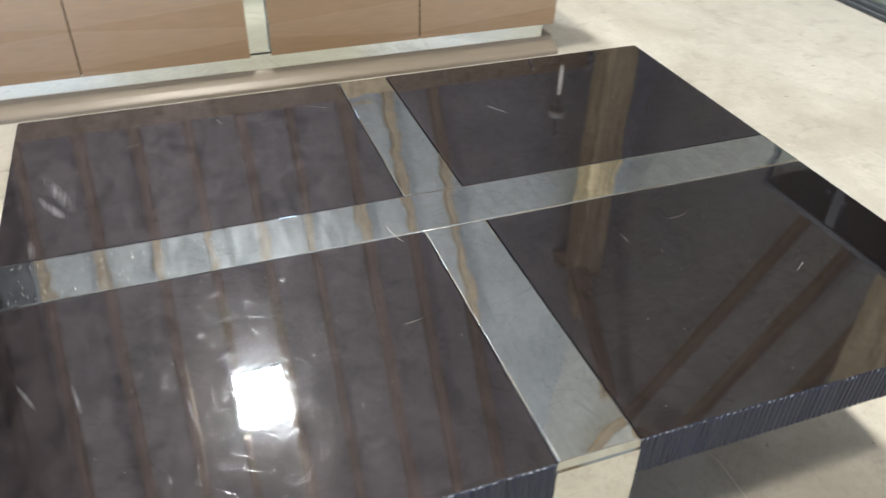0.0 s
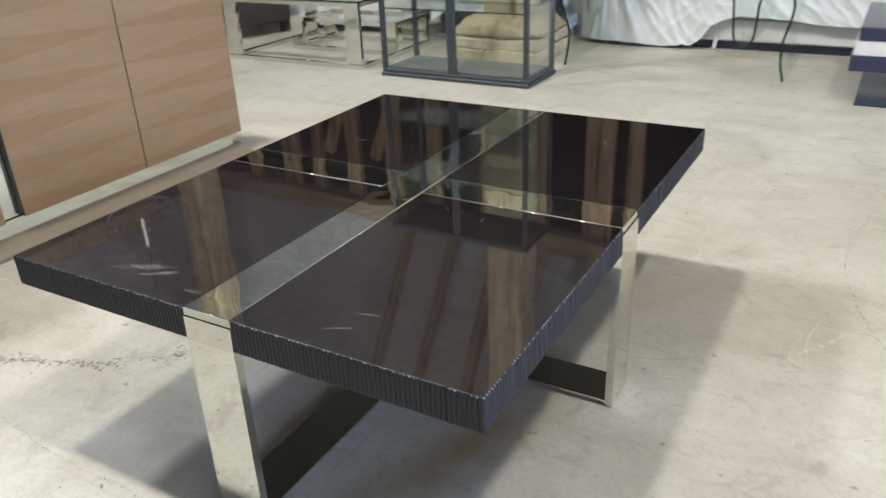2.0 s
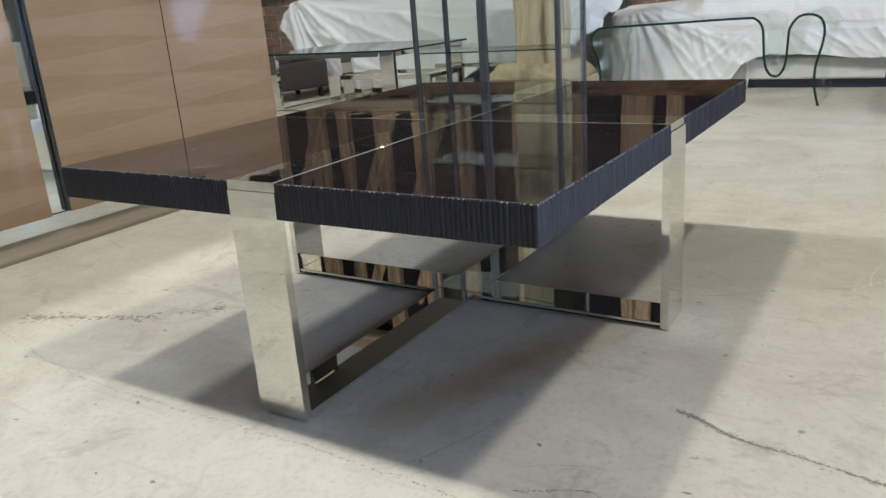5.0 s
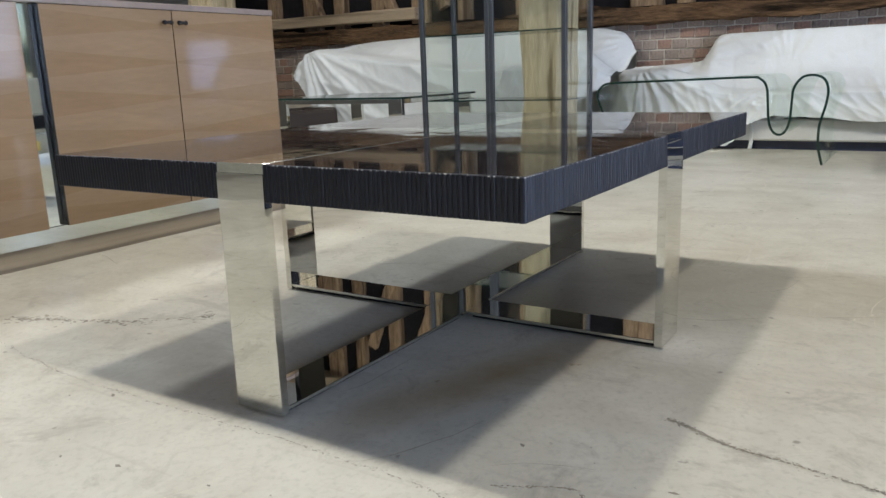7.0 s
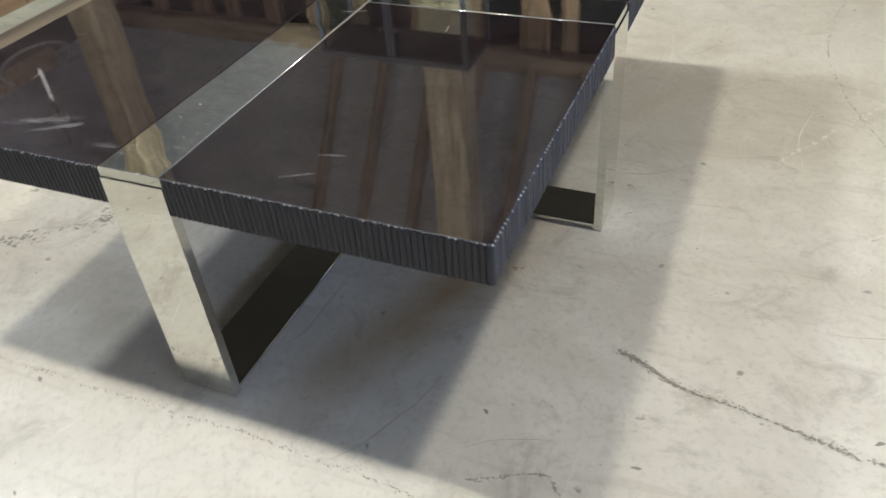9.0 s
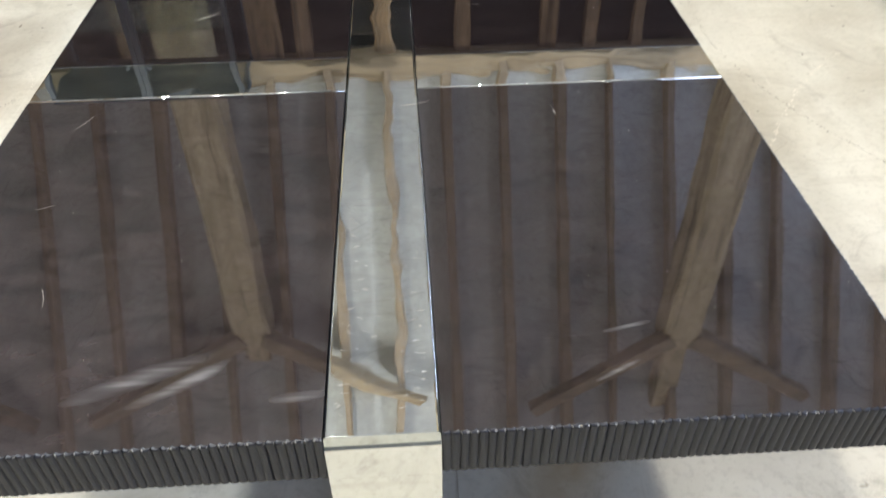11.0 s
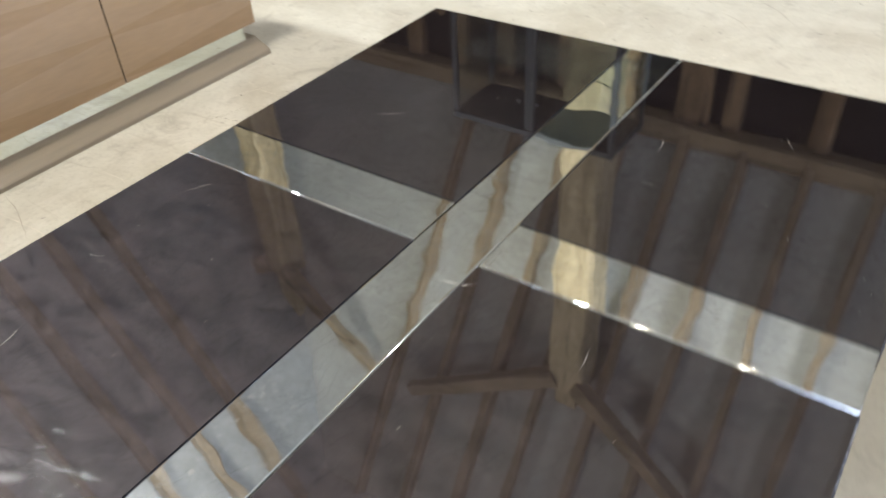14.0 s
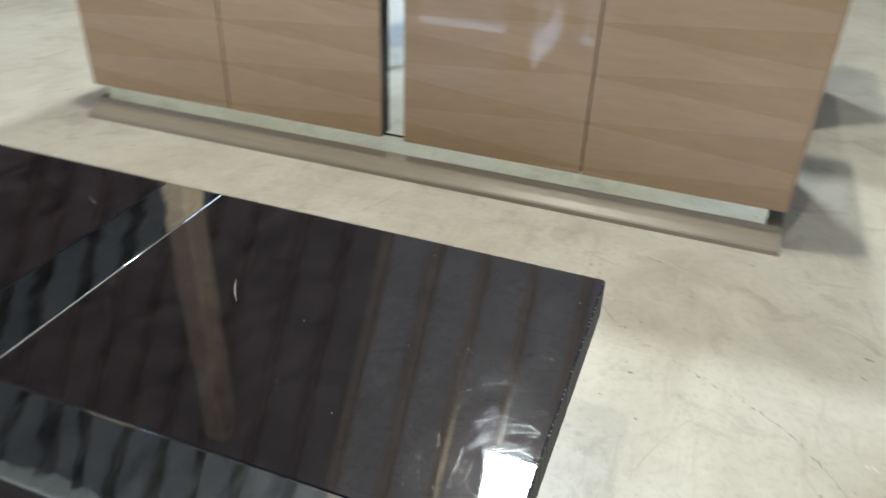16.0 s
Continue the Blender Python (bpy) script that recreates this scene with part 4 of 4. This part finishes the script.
def cabinet_door(y0, y1, veneer, pull_y):
    w = (y1 - y0) / 2
    bm = box(-0.022, 0, -w + 0.0018, w - 0.0018, -0.3475, 0.3475, 0.0008)
    for f in bm.faces:
        f.material_index = 0 if f.normal.x > 0.5 else 1
    d = part("door", bm, [veneer, EDGE_BLACK], cabinet, "door of tapering blond veneer wedges under gloss varnish")
    d.location = (0, (y0 + y1) / 2, 0.4475)
    h = rod((0, 0, 0), (0.018, 0, 0), 0.006, 12)
    rod((0.018, -0.013, 0), (0.018, 0.013, 0), 0.0055, 12, None, h)
    for s in (-1, 1):
        b = bmesh.new()
        bmesh.ops.create_uvsphere(b, u_segments=12, v_segments=8, radius=0.0085, matrix=Matrix.Translation((0.018, s * 0.014, 0)))
        join(h, b)
    o = part("handle", h, EDGE_BLACK, d, "small black turned pull")
    o.location = (0.0005, pull_y - (y0 + y1) / 2, 0.305)


cabinet_door(0.032, 0.532, VENEER_A, 0.532 - 0.034)
cabinet_door(0.532, 1.032, VENEER_B, 0.532 + 0.03)
cabinet_door(-1.032, -0.532, VENEER_A, -0.532 - 0.034)
cabinet_door(-0.532, -0.032, VENEER_B, -0.532 + 0.03)
part("mirror_strip", box(-0.034, -0.028, -0.0335, 0.0335, 0.1005, 0.795), MIRROR, cabinet, "upright mirrored strip between the door pairs")
part("toe_kick", box(-0.46, -0.02, -1.0, 1.0, 0.050, 0.0995), MIRROR, cabinet, "mirrored toe kick under the doors")
bm = bmesh.new()
prof = [(-0.48, 0), (0.041, 0), (0.041, 0.012), (0.037, 0.017), (0.02, 0.028), (-0.008, 0.041), (-0.019, 0.049), (-0.48, 0.049)]
ends = [[bm.verts.new((x, y, z)) for x, z in prof] for y in (-1.045, 1.043)]
for k in range(len(prof)):
    bm.faces.new((ends[0][k], ends[0][(k + 1) % len(prof)], ends[1][(k + 1) % len(prof)], ends[1][k]))
bm.faces.new(ends[0][::-1])
bm.faces.new(ends[1])
bmesh.ops.recalc_face_normals(bm, faces=list(bm.faces))
part("plinth", bm, BRONZE, cabinet, "sloping brushed bronze plinth")

# black sideboard standing behind it
dark_board = thing("black_sideboard", (-2.30, 0.15, 0), "tall black lacquered sideboard standing behind the veneered one", "sideboard")
part("carcass", box(-0.48, -0.022, -0.90, 0.90, 0.06, 0.865, 0.003), EDGE_BLACK, dark_board)
part("top", box(-0.49, 0.004, -0.905, 0.905, 0.8655, 0.892, 0.004), EDGE_BLACK, dark_board, "black lacquered top")
part("plinth", box(-0.46, -0.04, -0.86, 0.86, 0, 0.0595), BLACK, dark_board)
for k in range(4):
    part("door", box(-0.0215, 0, -0.898 + 0.45 * k, -0.898 + 0.45 * k + 0.446, 0.064, 0.861, 0.002), EDGE_BLACK, dark_board)


# ---- glazed display case ----
VX0, VX1, VY0, VY1, VH = -1.685, -0.765, 2.385, 2.765, 1.82
vitrine = thing("display_case", ((VX0 + VX1) / 2, (VY0 + VY1) / 2, 0), "tall gunmetal-framed glass display case with glass shelves", "display case")
vw, vd = (VX1 - VX0) / 2, (VY1 - VY0) / 2
part("base", box(-vw - 0.008, vw + 0.008, -vd - 0.008, vd + 0.008, 0, 0.022, 0.004), GUNMETAL, vitrine, "moulded gunmetal base")
part("base", box(-vw, vw, -vd, vd, 0.0224, 0.042, 0.003), GUNMETAL, vitrine)
part("floor_panel", box(-vw + 0.03, vw - 0.03, -vd + 0.03, vd - 0.03, 0.0424, 0.050), GREY_BASE, vitrine, "grey-green bottom panel")
part("top", box(-vw - 0.004, vw + 0.004, -vd - 0.004, vd + 0.004, VH - 0.035, VH, 0.004), GUNMETAL, vitrine, "dark top panel")
PW = 0.026
for x, y in ((-vw, -vd), (vw - PW, -vd), (-vw, vd - PW), (vw - PW, vd - PW)):
    part("post", box(x, x + PW, y, y + PW, 0.0424, VH - 0.0354, 0.002), GUNMETAL, vitrine)
for x in (-0.026, 0.001):
    part("post", box(x, x + 0.025, -vd, -vd + 0.02, 0.0424, VH - 0.0354, 0.002), GUNMETAL, vitrine)
for z in (0.375, 0.745, 1.11, 1.46):
    s = part("shelf", box(-vw + 0.012, vw - 0.012, -vd + 0.028, vd - 0.012, z, z + 0.007), [GLASS_GREEN], vitrine, "glass shelf with a dark green edge")
    s.visible_shadow = False
    part("shelf_edge", box(-vw + PW + 0.001, vw - PW - 0.001, -vd + 0.0255, -vd + 0.0275, z, z + 0.007), GLASS_EDGE, s)
    part("shelf_edge", box(-vw + PW + 0.001, vw - PW - 0.001, vd - 0.0115, vd - 0.0095, z, z + 0.007), GLASS_EDGE, s)
for x0, x1, y0, y1 in ((-vw + PW, -0.027, -vd + 0.008, -vd + 0.012), (0.027, vw - PW, -vd + 0.008, -vd + 0.012), (-vw + PW, vw - PW, vd - 0.008, vd - 0.004),
                       (-vw + 0.004, -vw + 0.008, -vd + PW, vd - PW), (vw - 0.008, vw - 0.004, -vd + PW, vd - PW)):
    g = part("pane", box(x0, x1, y0, y1, 0.052, VH - 0.037), GLASS, vitrine)
    g.visible_shadow = False
for x in (-0.05, 0.05):
    part("knob", rod((x, -vd, 1.62), (x, -vd - 0.018, 1.62), 0.011), GUNMETAL, vitrine)


# ---- bent glass table with a magazine curl ----
glass_table = thing("bent_glass_table", (-0.19, 2.99, 0), "clear bent-glass low table with a magazine curl and green edges", "coffee table")
wave = smooth_line([(-0.597, 0.0), (-0.588, 0.06), (-0.578, 0.13), (-0.578, 0.20), (-0.595, 0.27), (-0.622, 0.335), (-0.630, 0.385), (-0.608, 0.425), (-0.555, 0.446), (-0.40, 0.450), (-0.1, 0.456), (0.225, 0.462), (0.285, 0.452), (0.318, 0.41), (0.328, 0.33),
                    (0.340, 0.22), (0.370, 0.165), (0.412, 0.163), (0.440, 0.22), (0.447, 0.33), (0.452, 0.40), (0.490, 0.455), (0.545, 0.466), (0.595, 0.445), (0.617, 0.39), (0.610, 0.31), (0.586, 0.20), (0.590, 0.09), (0.612, 0.0)], 5)


def glass_ribbon(y0, y1, thick):
    bm = bmesh.new()
    rows = []
    for i, q in enumerate(wave):
        a = wave[min(i + 1, len(wave) - 1)] - wave[max(i - 1, 0)]
        nrm = Vector((-a.y, a.x)).normalized() * thick / 2
        rows.append([bm.verts.new((q.x + s * nrm.x, y, max(0.0, q.y + s * nrm.y))) for s, y in ((1, y0), (-1, y0), (-1, y1), (1, y1))])
    for a, b in zip(rows, rows[1:]):
        for k in range(4):
            bm.faces.new((a[k], b[k], b[(k + 1) % 4], a[(k + 1) % 4])).smooth = k in (1, 3)
    bm.faces.new(rows[0])
    bm.faces.new(rows[-1][::-1])
    bmesh.ops.recalc_face_normals(bm, faces=list(bm.faces))
    return bm


sheet_glass = part("bent_sheet", glass_ribbon(0.002, 0.798, 0.010), GLASS_BENT, glass_table, "single sheet of bent clear glass")
sheet_glass.visible_shadow = False
part("edge", glass_ribbon(-0.002, 0.0015, 0.0125), GLASS_EDGE, glass_table, "dark green ground edge")


# ---- stacked slab table ----
slab_table = thing("slab_table", (1.15, 3.02, 0), "low table of stacked navy and white lacquer slabs on a plate", "coffee table")
part("base_plate", box(-0.37, 0.39, -0.38, 0.36, 0, 0.014, 0.002), NAVY, slab_table, "dark glossy base plate")
part("pedestal", box(-0.10, 0.12, -0.16, 0.16, 0.0144, 0.158, 0.002), GREY_TOP, slab_table)
part("slab", box(-0.42, 0.42, -0.38, 0.38, 0.1584, 0.228, 0.003), NAVY, slab_table, "navy lacquer slab")
part("slab", box(-0.41, 0.41, -0.375, 0.38, 0.2284, 0.298, 0.003), WHITE, slab_table, "white lacquer slab")
part("slab", box(-0.40, 0.41, -0.38, 0.38, 0.2984, 0.352, 0.003), NAVY, slab_table, "navy lacquer slab")
part("top", box(-0.398, 0.408, -0.378, 0.378, 0.3524, 0.358, 0.001), GREY_TOP, slab_table, "grey lacquered top")


# ---- chrome and glass tables behind ----
def chrome_table(at, w, d, h, leg, label, top=True, rail=0.03):
    t = thing("chrome_table", at, label, "coffee table", 0, "chrome and glass tables")
    for x in (0, w - leg):
        for y in (0, d - 0.03):
            part("leg", box(x, x + leg, y, y + 0.03, 0.028, h - 0.012, 0.002), CHROME, t)
    for y in (0, d - 0.03):
        part("rail", box(0, w, y, y + 0.03, 0, 0.0276, 0.002), CHROME, t)
        part("rail", box(leg + 0.0005, w - leg - 0.0005, y, y + 0.03, h - 0.04, h - 0.0124, 0.002), CHROME, t)
    for x in (0, w - 0.03):
        part("rail", box(x, x + 0.03, 0.0305, d - 0.0305, 0, 0.0276, 0.002), CHROME, t)
        part("rail", box(x if x == 0 else w - rail, x + rail if x == 0 else w, 0.0305, d - 0.0305, h - 0.04, h - 0.0124, 0.002), CHROME, t)
    if top:
        g = part("glass_top", box(-0.02, w + 0.02, -0.02, d + 0.02, h - 0.0116, h), GLASS_GREEN, t, "clear glass top")
        g.visible_shadow = False
        for a in ((-0.022, w + 0.022, -0.0225, -0.0205), (-0.022, w + 0.022, d + 0.0205, d + 0.0225), (-0.0225, -0.0205, -0.02, d + 0.02), (w + 0.0205, w + 0.0225, -0.02, d + 0.02)):
            part("glass_edge", box(*a, h - 0.0118, h + 0.0002), GLASS_EDGE, g)
    return t


chrome_table((-2.95, 2.45, 0), 1.07, 0.85, 0.405, 0.105, "chrome-framed low table with a clear glass top")
chrome_table((-2.75, 2.86, 0), 0.86, 0.40, 0.225, 0.10, "smaller bare chrome table frame standing underneath another", False, 0.09)
chrome_table((-2.2, 3.42, 0), 0.8, 0.42, 0.24, 0.10, "low bare chrome table frame", False, 0.09)


# ---- furniture under dust sheets ----
def dust_sheet(name, at, x0, x1, depth, seed, label, top, front, hem, sweeps=()):
    """A sheet over a sofa. top, front and hem: (share of the length, height) of its crest, its front arris and its lower edge; drawn folds run down from a few pinched points."""
    t = thing(name, at, label, "dust sheet", 0, "white dust sheets")
    rng = random.Random(int(seed))
    pins = [(rng.random(), rng.uniform(0.4, 1.0), rng.uniform(-1, 1)) for _ in range(9)]

    def height(pairs, u):
        a = np.array(pairs)
        k = np.linspace(-0.012, 0.012, 5)
        return float(np.mean(np.interp(u + k, a[:, 0], a[:, 1])))

    def f(u, v):
        x = x0 + (x1 - x0) * u
        zt, zf, zh = height(top, u), height(front, u), height(hem, u)
        # v: back foot, crest, hollow of the seat, front arris, hem
        if v < 0.12:
            y, z = depth, zt * v / 0.12
        elif v < 0.5:
            k = (v - 0.12) / 0.38
            y = depth - (depth - 0.16) * (k ** 1.25)
            z = zt + (zf - zt) * (0.5 - 0.5 * math.cos(math.pi * min(1, k * 1.05))) + 0.03 * math.sin(math.pi * k) * (zt > zf + 0.05) * -1
        elif v < 0.6:
            k = (v - 0.5) / 0.1
            y, z = 0.16 * (1 - k) + 0.02, zf - 0.03 * k * k
        else:
            k = (v - 0.6) / 0.4
            y, z = 0.02 - 0.05 * k, zf - 0.03 + (zh - zf + 0.03) * k
        e = min(u, 1 - u) * abs(x1 - x0)
        y = y + (depth * 0.5 - y) * 0.30 * math.exp(-e / 0.07)
        d = 0.0
        for pu, pz, lean in pins:
            dx = x - (x0 + (x1 - x0) * pu)
            r = math.hypot(dx, z - zt * pz) + 0.06
            a = math.atan2(dx, z - zt * pz - 0.02)
            d += 0.002 * math.sin(a * 11 + 5 * lean) * math.exp(-r / 0.42) * min(1, r / 0.15)
        for cx, cz, angle, freq, amp, reach in sweeps:
            if angle == "fan":
                r = math.hypot(x - cx, z - cz)
                q = math.atan2(z - cz, x - cx) * freq + 0.5 * noise.noise((x * 2.5, z * 2.5, seed))
                crest = max(0.0, 1 - 1.9 * abs(noise.noise((q, r * 0.7, seed + cx))))
                d += amp * crest ** 2 * min(1.0, r / 0.12) * math.exp(-(r / reach) ** 2)
                continue
            if angle is None:
                q = math.hypot(x - cx - 0.70, z - cz - 0.45) + 0.012 * noise.noise((x * 4, z * 4, seed))
            else:
                q = (x - cx) * math.cos(angle) + (z - cz) * math.sin(angle) + 0.02 * noise.noise((x * 3, z * 3, seed))
            ridge = 1 - abs(noise.noise((q * freq, cx * 5, seed + 2 + 0.25 * (x - z)))) * 2
            d += amp * ridge ** 3 * math.exp(-((x - cx) ** 2 + (z - cz) ** 2) / reach ** 2)
        low = max(0.0, min(1.0, (zt - z) / max(0.1, zt)))
        d += (0.004 + 0.007 * low) * noise.noise((x * 9 + 2 * z * math.sin(x * 2 + seed), z * 1.6, seed)) + 0.003 * noise.noise((x * 26 + z * 6, z * 5, seed + 4)) + 0.0015 * noise.noise((x * 60, z * 24, seed + 6))
        return Vector((x + 0.02 * noise.noise((u * 11, v * 5, seed)), y - d * 0.9, max(0.003, z + d * (0.12 + 0.5 * low))))

    part("sheet", grid(300, 90, f), SHEET, t)
    return t


dust_sheet("covered_sofa", (0, 3.60, 0), -3.87, -1.0, 0.72, 3, "white dust sheet draped over a long sofa against the brick wall",
           [(0, 0.60), (0.03, 0.70), (0.062, 0.79), (0.10, 0.82), (0.3, 0.84), (0.6, 0.85), (0.9, 0.83), (0.965, 0.78), (1, 0.62)],
           [(0, 0.59), (0.03, 0.66), (0.065, 0.75), (0.10, 0.77), (0.2, 0.72), (0.35, 0.66), (0.6, 0.58), (0.8, 0.56), (0.93, 0.66), (1, 0.5)],
           [(0, 0.58), (0.03, 0.50), (0.08, 0.355), (0.13, 0.20), (0.18, 0.05), (0.3, 0.02), (0.6, 0.05), (0.7, 0.20), (0.8, 0.16), (0.92, 0.30), (1, 0.42)],
           [(-3.68, 0.82, "fan", 4.5, 0.045, 1.5), (-1.0, 0.74, "fan", 5, 0.03, 0.5), (-3.55, 0.52, 1.05, 7, 0.012, 0.5), (-3.0, 0.55, 1.3, 5, 0.022, 0.6), (-3.2, 0.2, 0.9, 9, 0.02, 0.4), (-2.1, 0.4, 0.6, 7, 0.02, 0.5), (-1.45, 0.4, -0.35, 12, 0.032, 0.35)])
dust_sheet("covered_sofa", (0, 3.70, 0), -0.975, 2.5, 0.62, 8, "white dust sheet draped over a long low sofa by the wall",
           [(0, 0.53), (0.10, 0.545), (0.135, 0.56), (0.15, 0.735), (0.5, 0.75), (1, 0.75)],
           [(0, 0.51), (0.09, 0.525), (0.15, 0.45), (0.2, 0.37), (0.5, 0.37), (1, 0.37)],
           [(0, 0.02), (0.10, 0.006), (0.18, 0.004), (0.225, 0.02), (0.255, 0.16), (0.30, 0.21), (0.36, 0.20), (0.45, 0.17), (0.7, 0.18), (1, 0.17)],
           [(-0.80, 0.56, "fan", 6, 0.034, 0.9), (0.05, 0.45, "fan", 5, 0.014, 1.3), (-0.55, 0.22, None, 11, 0.022, 0.34), (-0.28, 0.14, None, 14, 0.022, 0.26), (-0.85, 0.25, 0.15, 16, 0.02, 0.16), (0.35, 0.33, 0.9, 12, 0.016, 0.22), (0.75, 0.33, 0.7, 11, 0.018, 0.3), (1.3, 0.36, 1.2, 12, 0.014, 0.5),
            (0.3, 0.6, 1.2, 6, 0.012, 0.6)])
sofa_base = thing("sofa_base", (1.2, 3.98, 0), "white box frame of a sofa on a recessed navy plinth", "sofa")
part("apron", box(-1.5, 1.7, -0.27, 0.2, 0.056, 0.19, 0.01), WHITE, sofa_base)
part("plinth", box(-1.52, 1.7, -0.23, 0.2, 0, 0.0555), NAVY, sofa_base, "navy plinth")
hang = thing("sheet_tail", (-0.10, 3.70, 0), "twisted tail of white dust sheet hanging to the floor", "dust sheet")
part("cloth", grid(6, 14, lambda u, v: Vector((-0.012 + 0.024 * u + 0.03 * math.sin(v * 2.4), 0.008 * math.sin(u * 6), 0.004 + (0.215) * (1 - v)))), SHEET, hang)

# studded leather chair half hidden behind the sideboard
chair = thing("leather_armchair", (-3.52, 3.26, 0), "brown leather armchair with a row of steel nailheads", "armchair", -20)
chair.scale = (0.66, 0.8, 0.8)
part("seat", box(-0.3, 0.3, -0.28, 0.3, 0.12, 0.30, 0.03, None, 2), LEATHER, chair)
part("backrest", box(-0.3, 0.3, 0.2, 0.34, 0.3005, 0.37, 0.02, None, 2), LEATHER, chair)
for s in (-1, 1):
    part("arm", box(s * 0.36 - 0.055, s * 0.36 + 0.055, -0.28, 0.30, 0.10, 0.36, 0.03, None, 2), LEATHER, chair)
    for y in (-0.22, 0.24):
        part("foot", box(s * 0.3 - 0.02, s * 0.3 + 0.02, y - 0.02, y + 0.02, 0, 0.0995), BLACK, chair)
    nail = bmesh.new()
    for k in range(9):
        b = bmesh.new()
        bmesh.ops.create_uvsphere(b, u_segments=8, v_segments=5, radius=0.007, matrix=Matrix.Translation((s * 0.36 + 0.03, -0.281, 0.13 + k * 0.026)))
        join(nail, b)
    part("nailheads", nail, STEEL_NAIL, chair, "row of steel nailheads")

# torn pale sofa beside the table
grey_sofa = thing("grey_sofa", (1.53, 0.95, 0), "pale grey upholstered sofa with torn corners on a dark plinth", "sofa")


def cushion(x0, x1, y0, y1, z0, z1, r, k):
    b = box(x0, x1, y0, y1, z0, z1, r, None, 3)
    bmesh.ops.subdivide_edges(b, edges=list(b.edges), cuts=1, use_grid_fill=True)
    for v in b.verts:
        v.co += noise.noise_vector(v.co * 5 + Vector((k, 0, 0))) * 0.006
    for f in b.faces:
        f.smooth = True
    return b


part("frame", cushion(0, 0.85, -1.0, 0.76, 0.07, 0.211, 0.012, 1), GREY_CLOTH, grey_sofa)
part("seat_cushion", cushion(0.001, 0.84, -0.999, 0.757, 0.216, 0.60, 0.014, 3), GREY_CLOTH, grey_sofa)
part("plinth", box(0.05, 0.8, -0.94, 0.70, 0, 0.074, 0.003), NAVY, grey_sofa, "dark recessed plinth")
part("torn_foam", placed(cushion(-0.006, 0.012, -0.03, 0.03, -0.035, 0.035, 0.006, 4), pose(0.0, 0.66, 0.13)), FOAM, grey_sofa, "yellow foam showing through a tear")

# ---- outside the doorway ----
solid("ground", box(EAST + 0.301, 80, -60, 80, -0.2, -0.04), GRASS, "rough grass outside the doorway", "ground", "structure")
shed = thing("shed", (34, 4.0, -0.04), "grey clad shed with a shallow roof beyond the doorway", "shed")
part("wall", box(-2, 2, -3, 3, 0, 2.2), SLATE, shed)
part("roof", placed(box(-2.3, 2.3, -3.3, 3.3, 0, 0.12, 0.02), pose(0, 0, 2.25)), GREY_TOP, shed)


def tree(at, h, seed):
    t = thing("tree", at, "leafy green tree beyond the doorway", "tree", 0, "trees outside")
    rng = random.Random(seed)
    bm = rod((0, 0, 0), (0.1, 0, h * 0.5), 0.14, 8, 0.08)
    for k in range(7):
        a = k * 2.4
        rod((0.08, 0, h * (0.3 + 0.03 * k)), (math.cos(a) * h * 0.22, math.sin(a) * h * 0.22, h * (0.55 + 0.05 * k)), 0.05, 6, 0.015, bm)
    part("trunk", bm, BARK, t)
    vs, fs = [], []
    for k in range(1500):
        c = Vector((rng.gauss(0, 0.17), rng.gauss(0, 0.17), rng.gauss(0.68, 0.14))) * h
        e = Euler((rng.uniform(0, 6), rng.uniform(0, 6), rng.uniform(0, 6))).to_matrix()
        i = len(vs)
        vs += [c + e @ Vector(q) for q in ((-0.1, 0, 0), (0, -0.05, 0), (0.12, 0, 0), (0, 0.05, 0.01))]
        fs.append((i, i + 1, i + 2, i + 3))
    me = bpy.data.meshes.new("crown")
    me.from_pydata(vs, [], fs)
    me.materials.append(LEAF)
    o = new("crown", me)
    o.parent = t


tree((44, 27, -0.04), 3.6, 1)
tree((42, 24, -0.04), 3.0, 2)
tree((46, 30, -0.04), 3.3, 3)

# ---- bricks of the north dado, last ----
BRICK_GREY = material("sooty_brick", (0.27, 0.215, 0.18), 0.88, 0, 0.45, 9, 60, 0.5, second=(0.14, 0.113, 0.098), distance=0.008)


def brick_mesh(length, k, mat):
    b = box(-length / 2, length / 2, -0.028, 0.02, -0.0325, 0.0325, 0.004)
    for v in b.verts:
        v.co += noise.noise_vector(v.co * 25 + Vector((k * 3, k, 0))) * 0.0035
    return link_mesh("brick", b, mat)


headers = [brick_mesh(0.100, k, BRICK_GREY if k else BRICK) for k in range(6)]
stretchers = [brick_mesh(0.209, k + 9, BRICK if k % 3 else BRICK_GREY) for k in range(6)]
rng = random.Random(4)
count = 0
for row in range(4, 12):
    z = 0.026 + row * 0.0735
    long = row in (5, 7)
    step = 0.219 if long else 0.1095
    for i in range(64):
        x = -4.95 + i * step + (0.055 if row % 2 else 0)
        if x > 0.95 or -3.6 < x < -1.25:
            continue
        count += 1
        ob = new("brick", (stretchers if long else headers)[rng.randrange(6)])
        ob.parent = wall_north
        ob.matrix_world = pose(x, NORTH - 0.004 + rng.uniform(-0.005, 0.003), z + rng.uniform(-0.002, 0.002), 0, rng.uniform(-0.8, 0.8), 0)
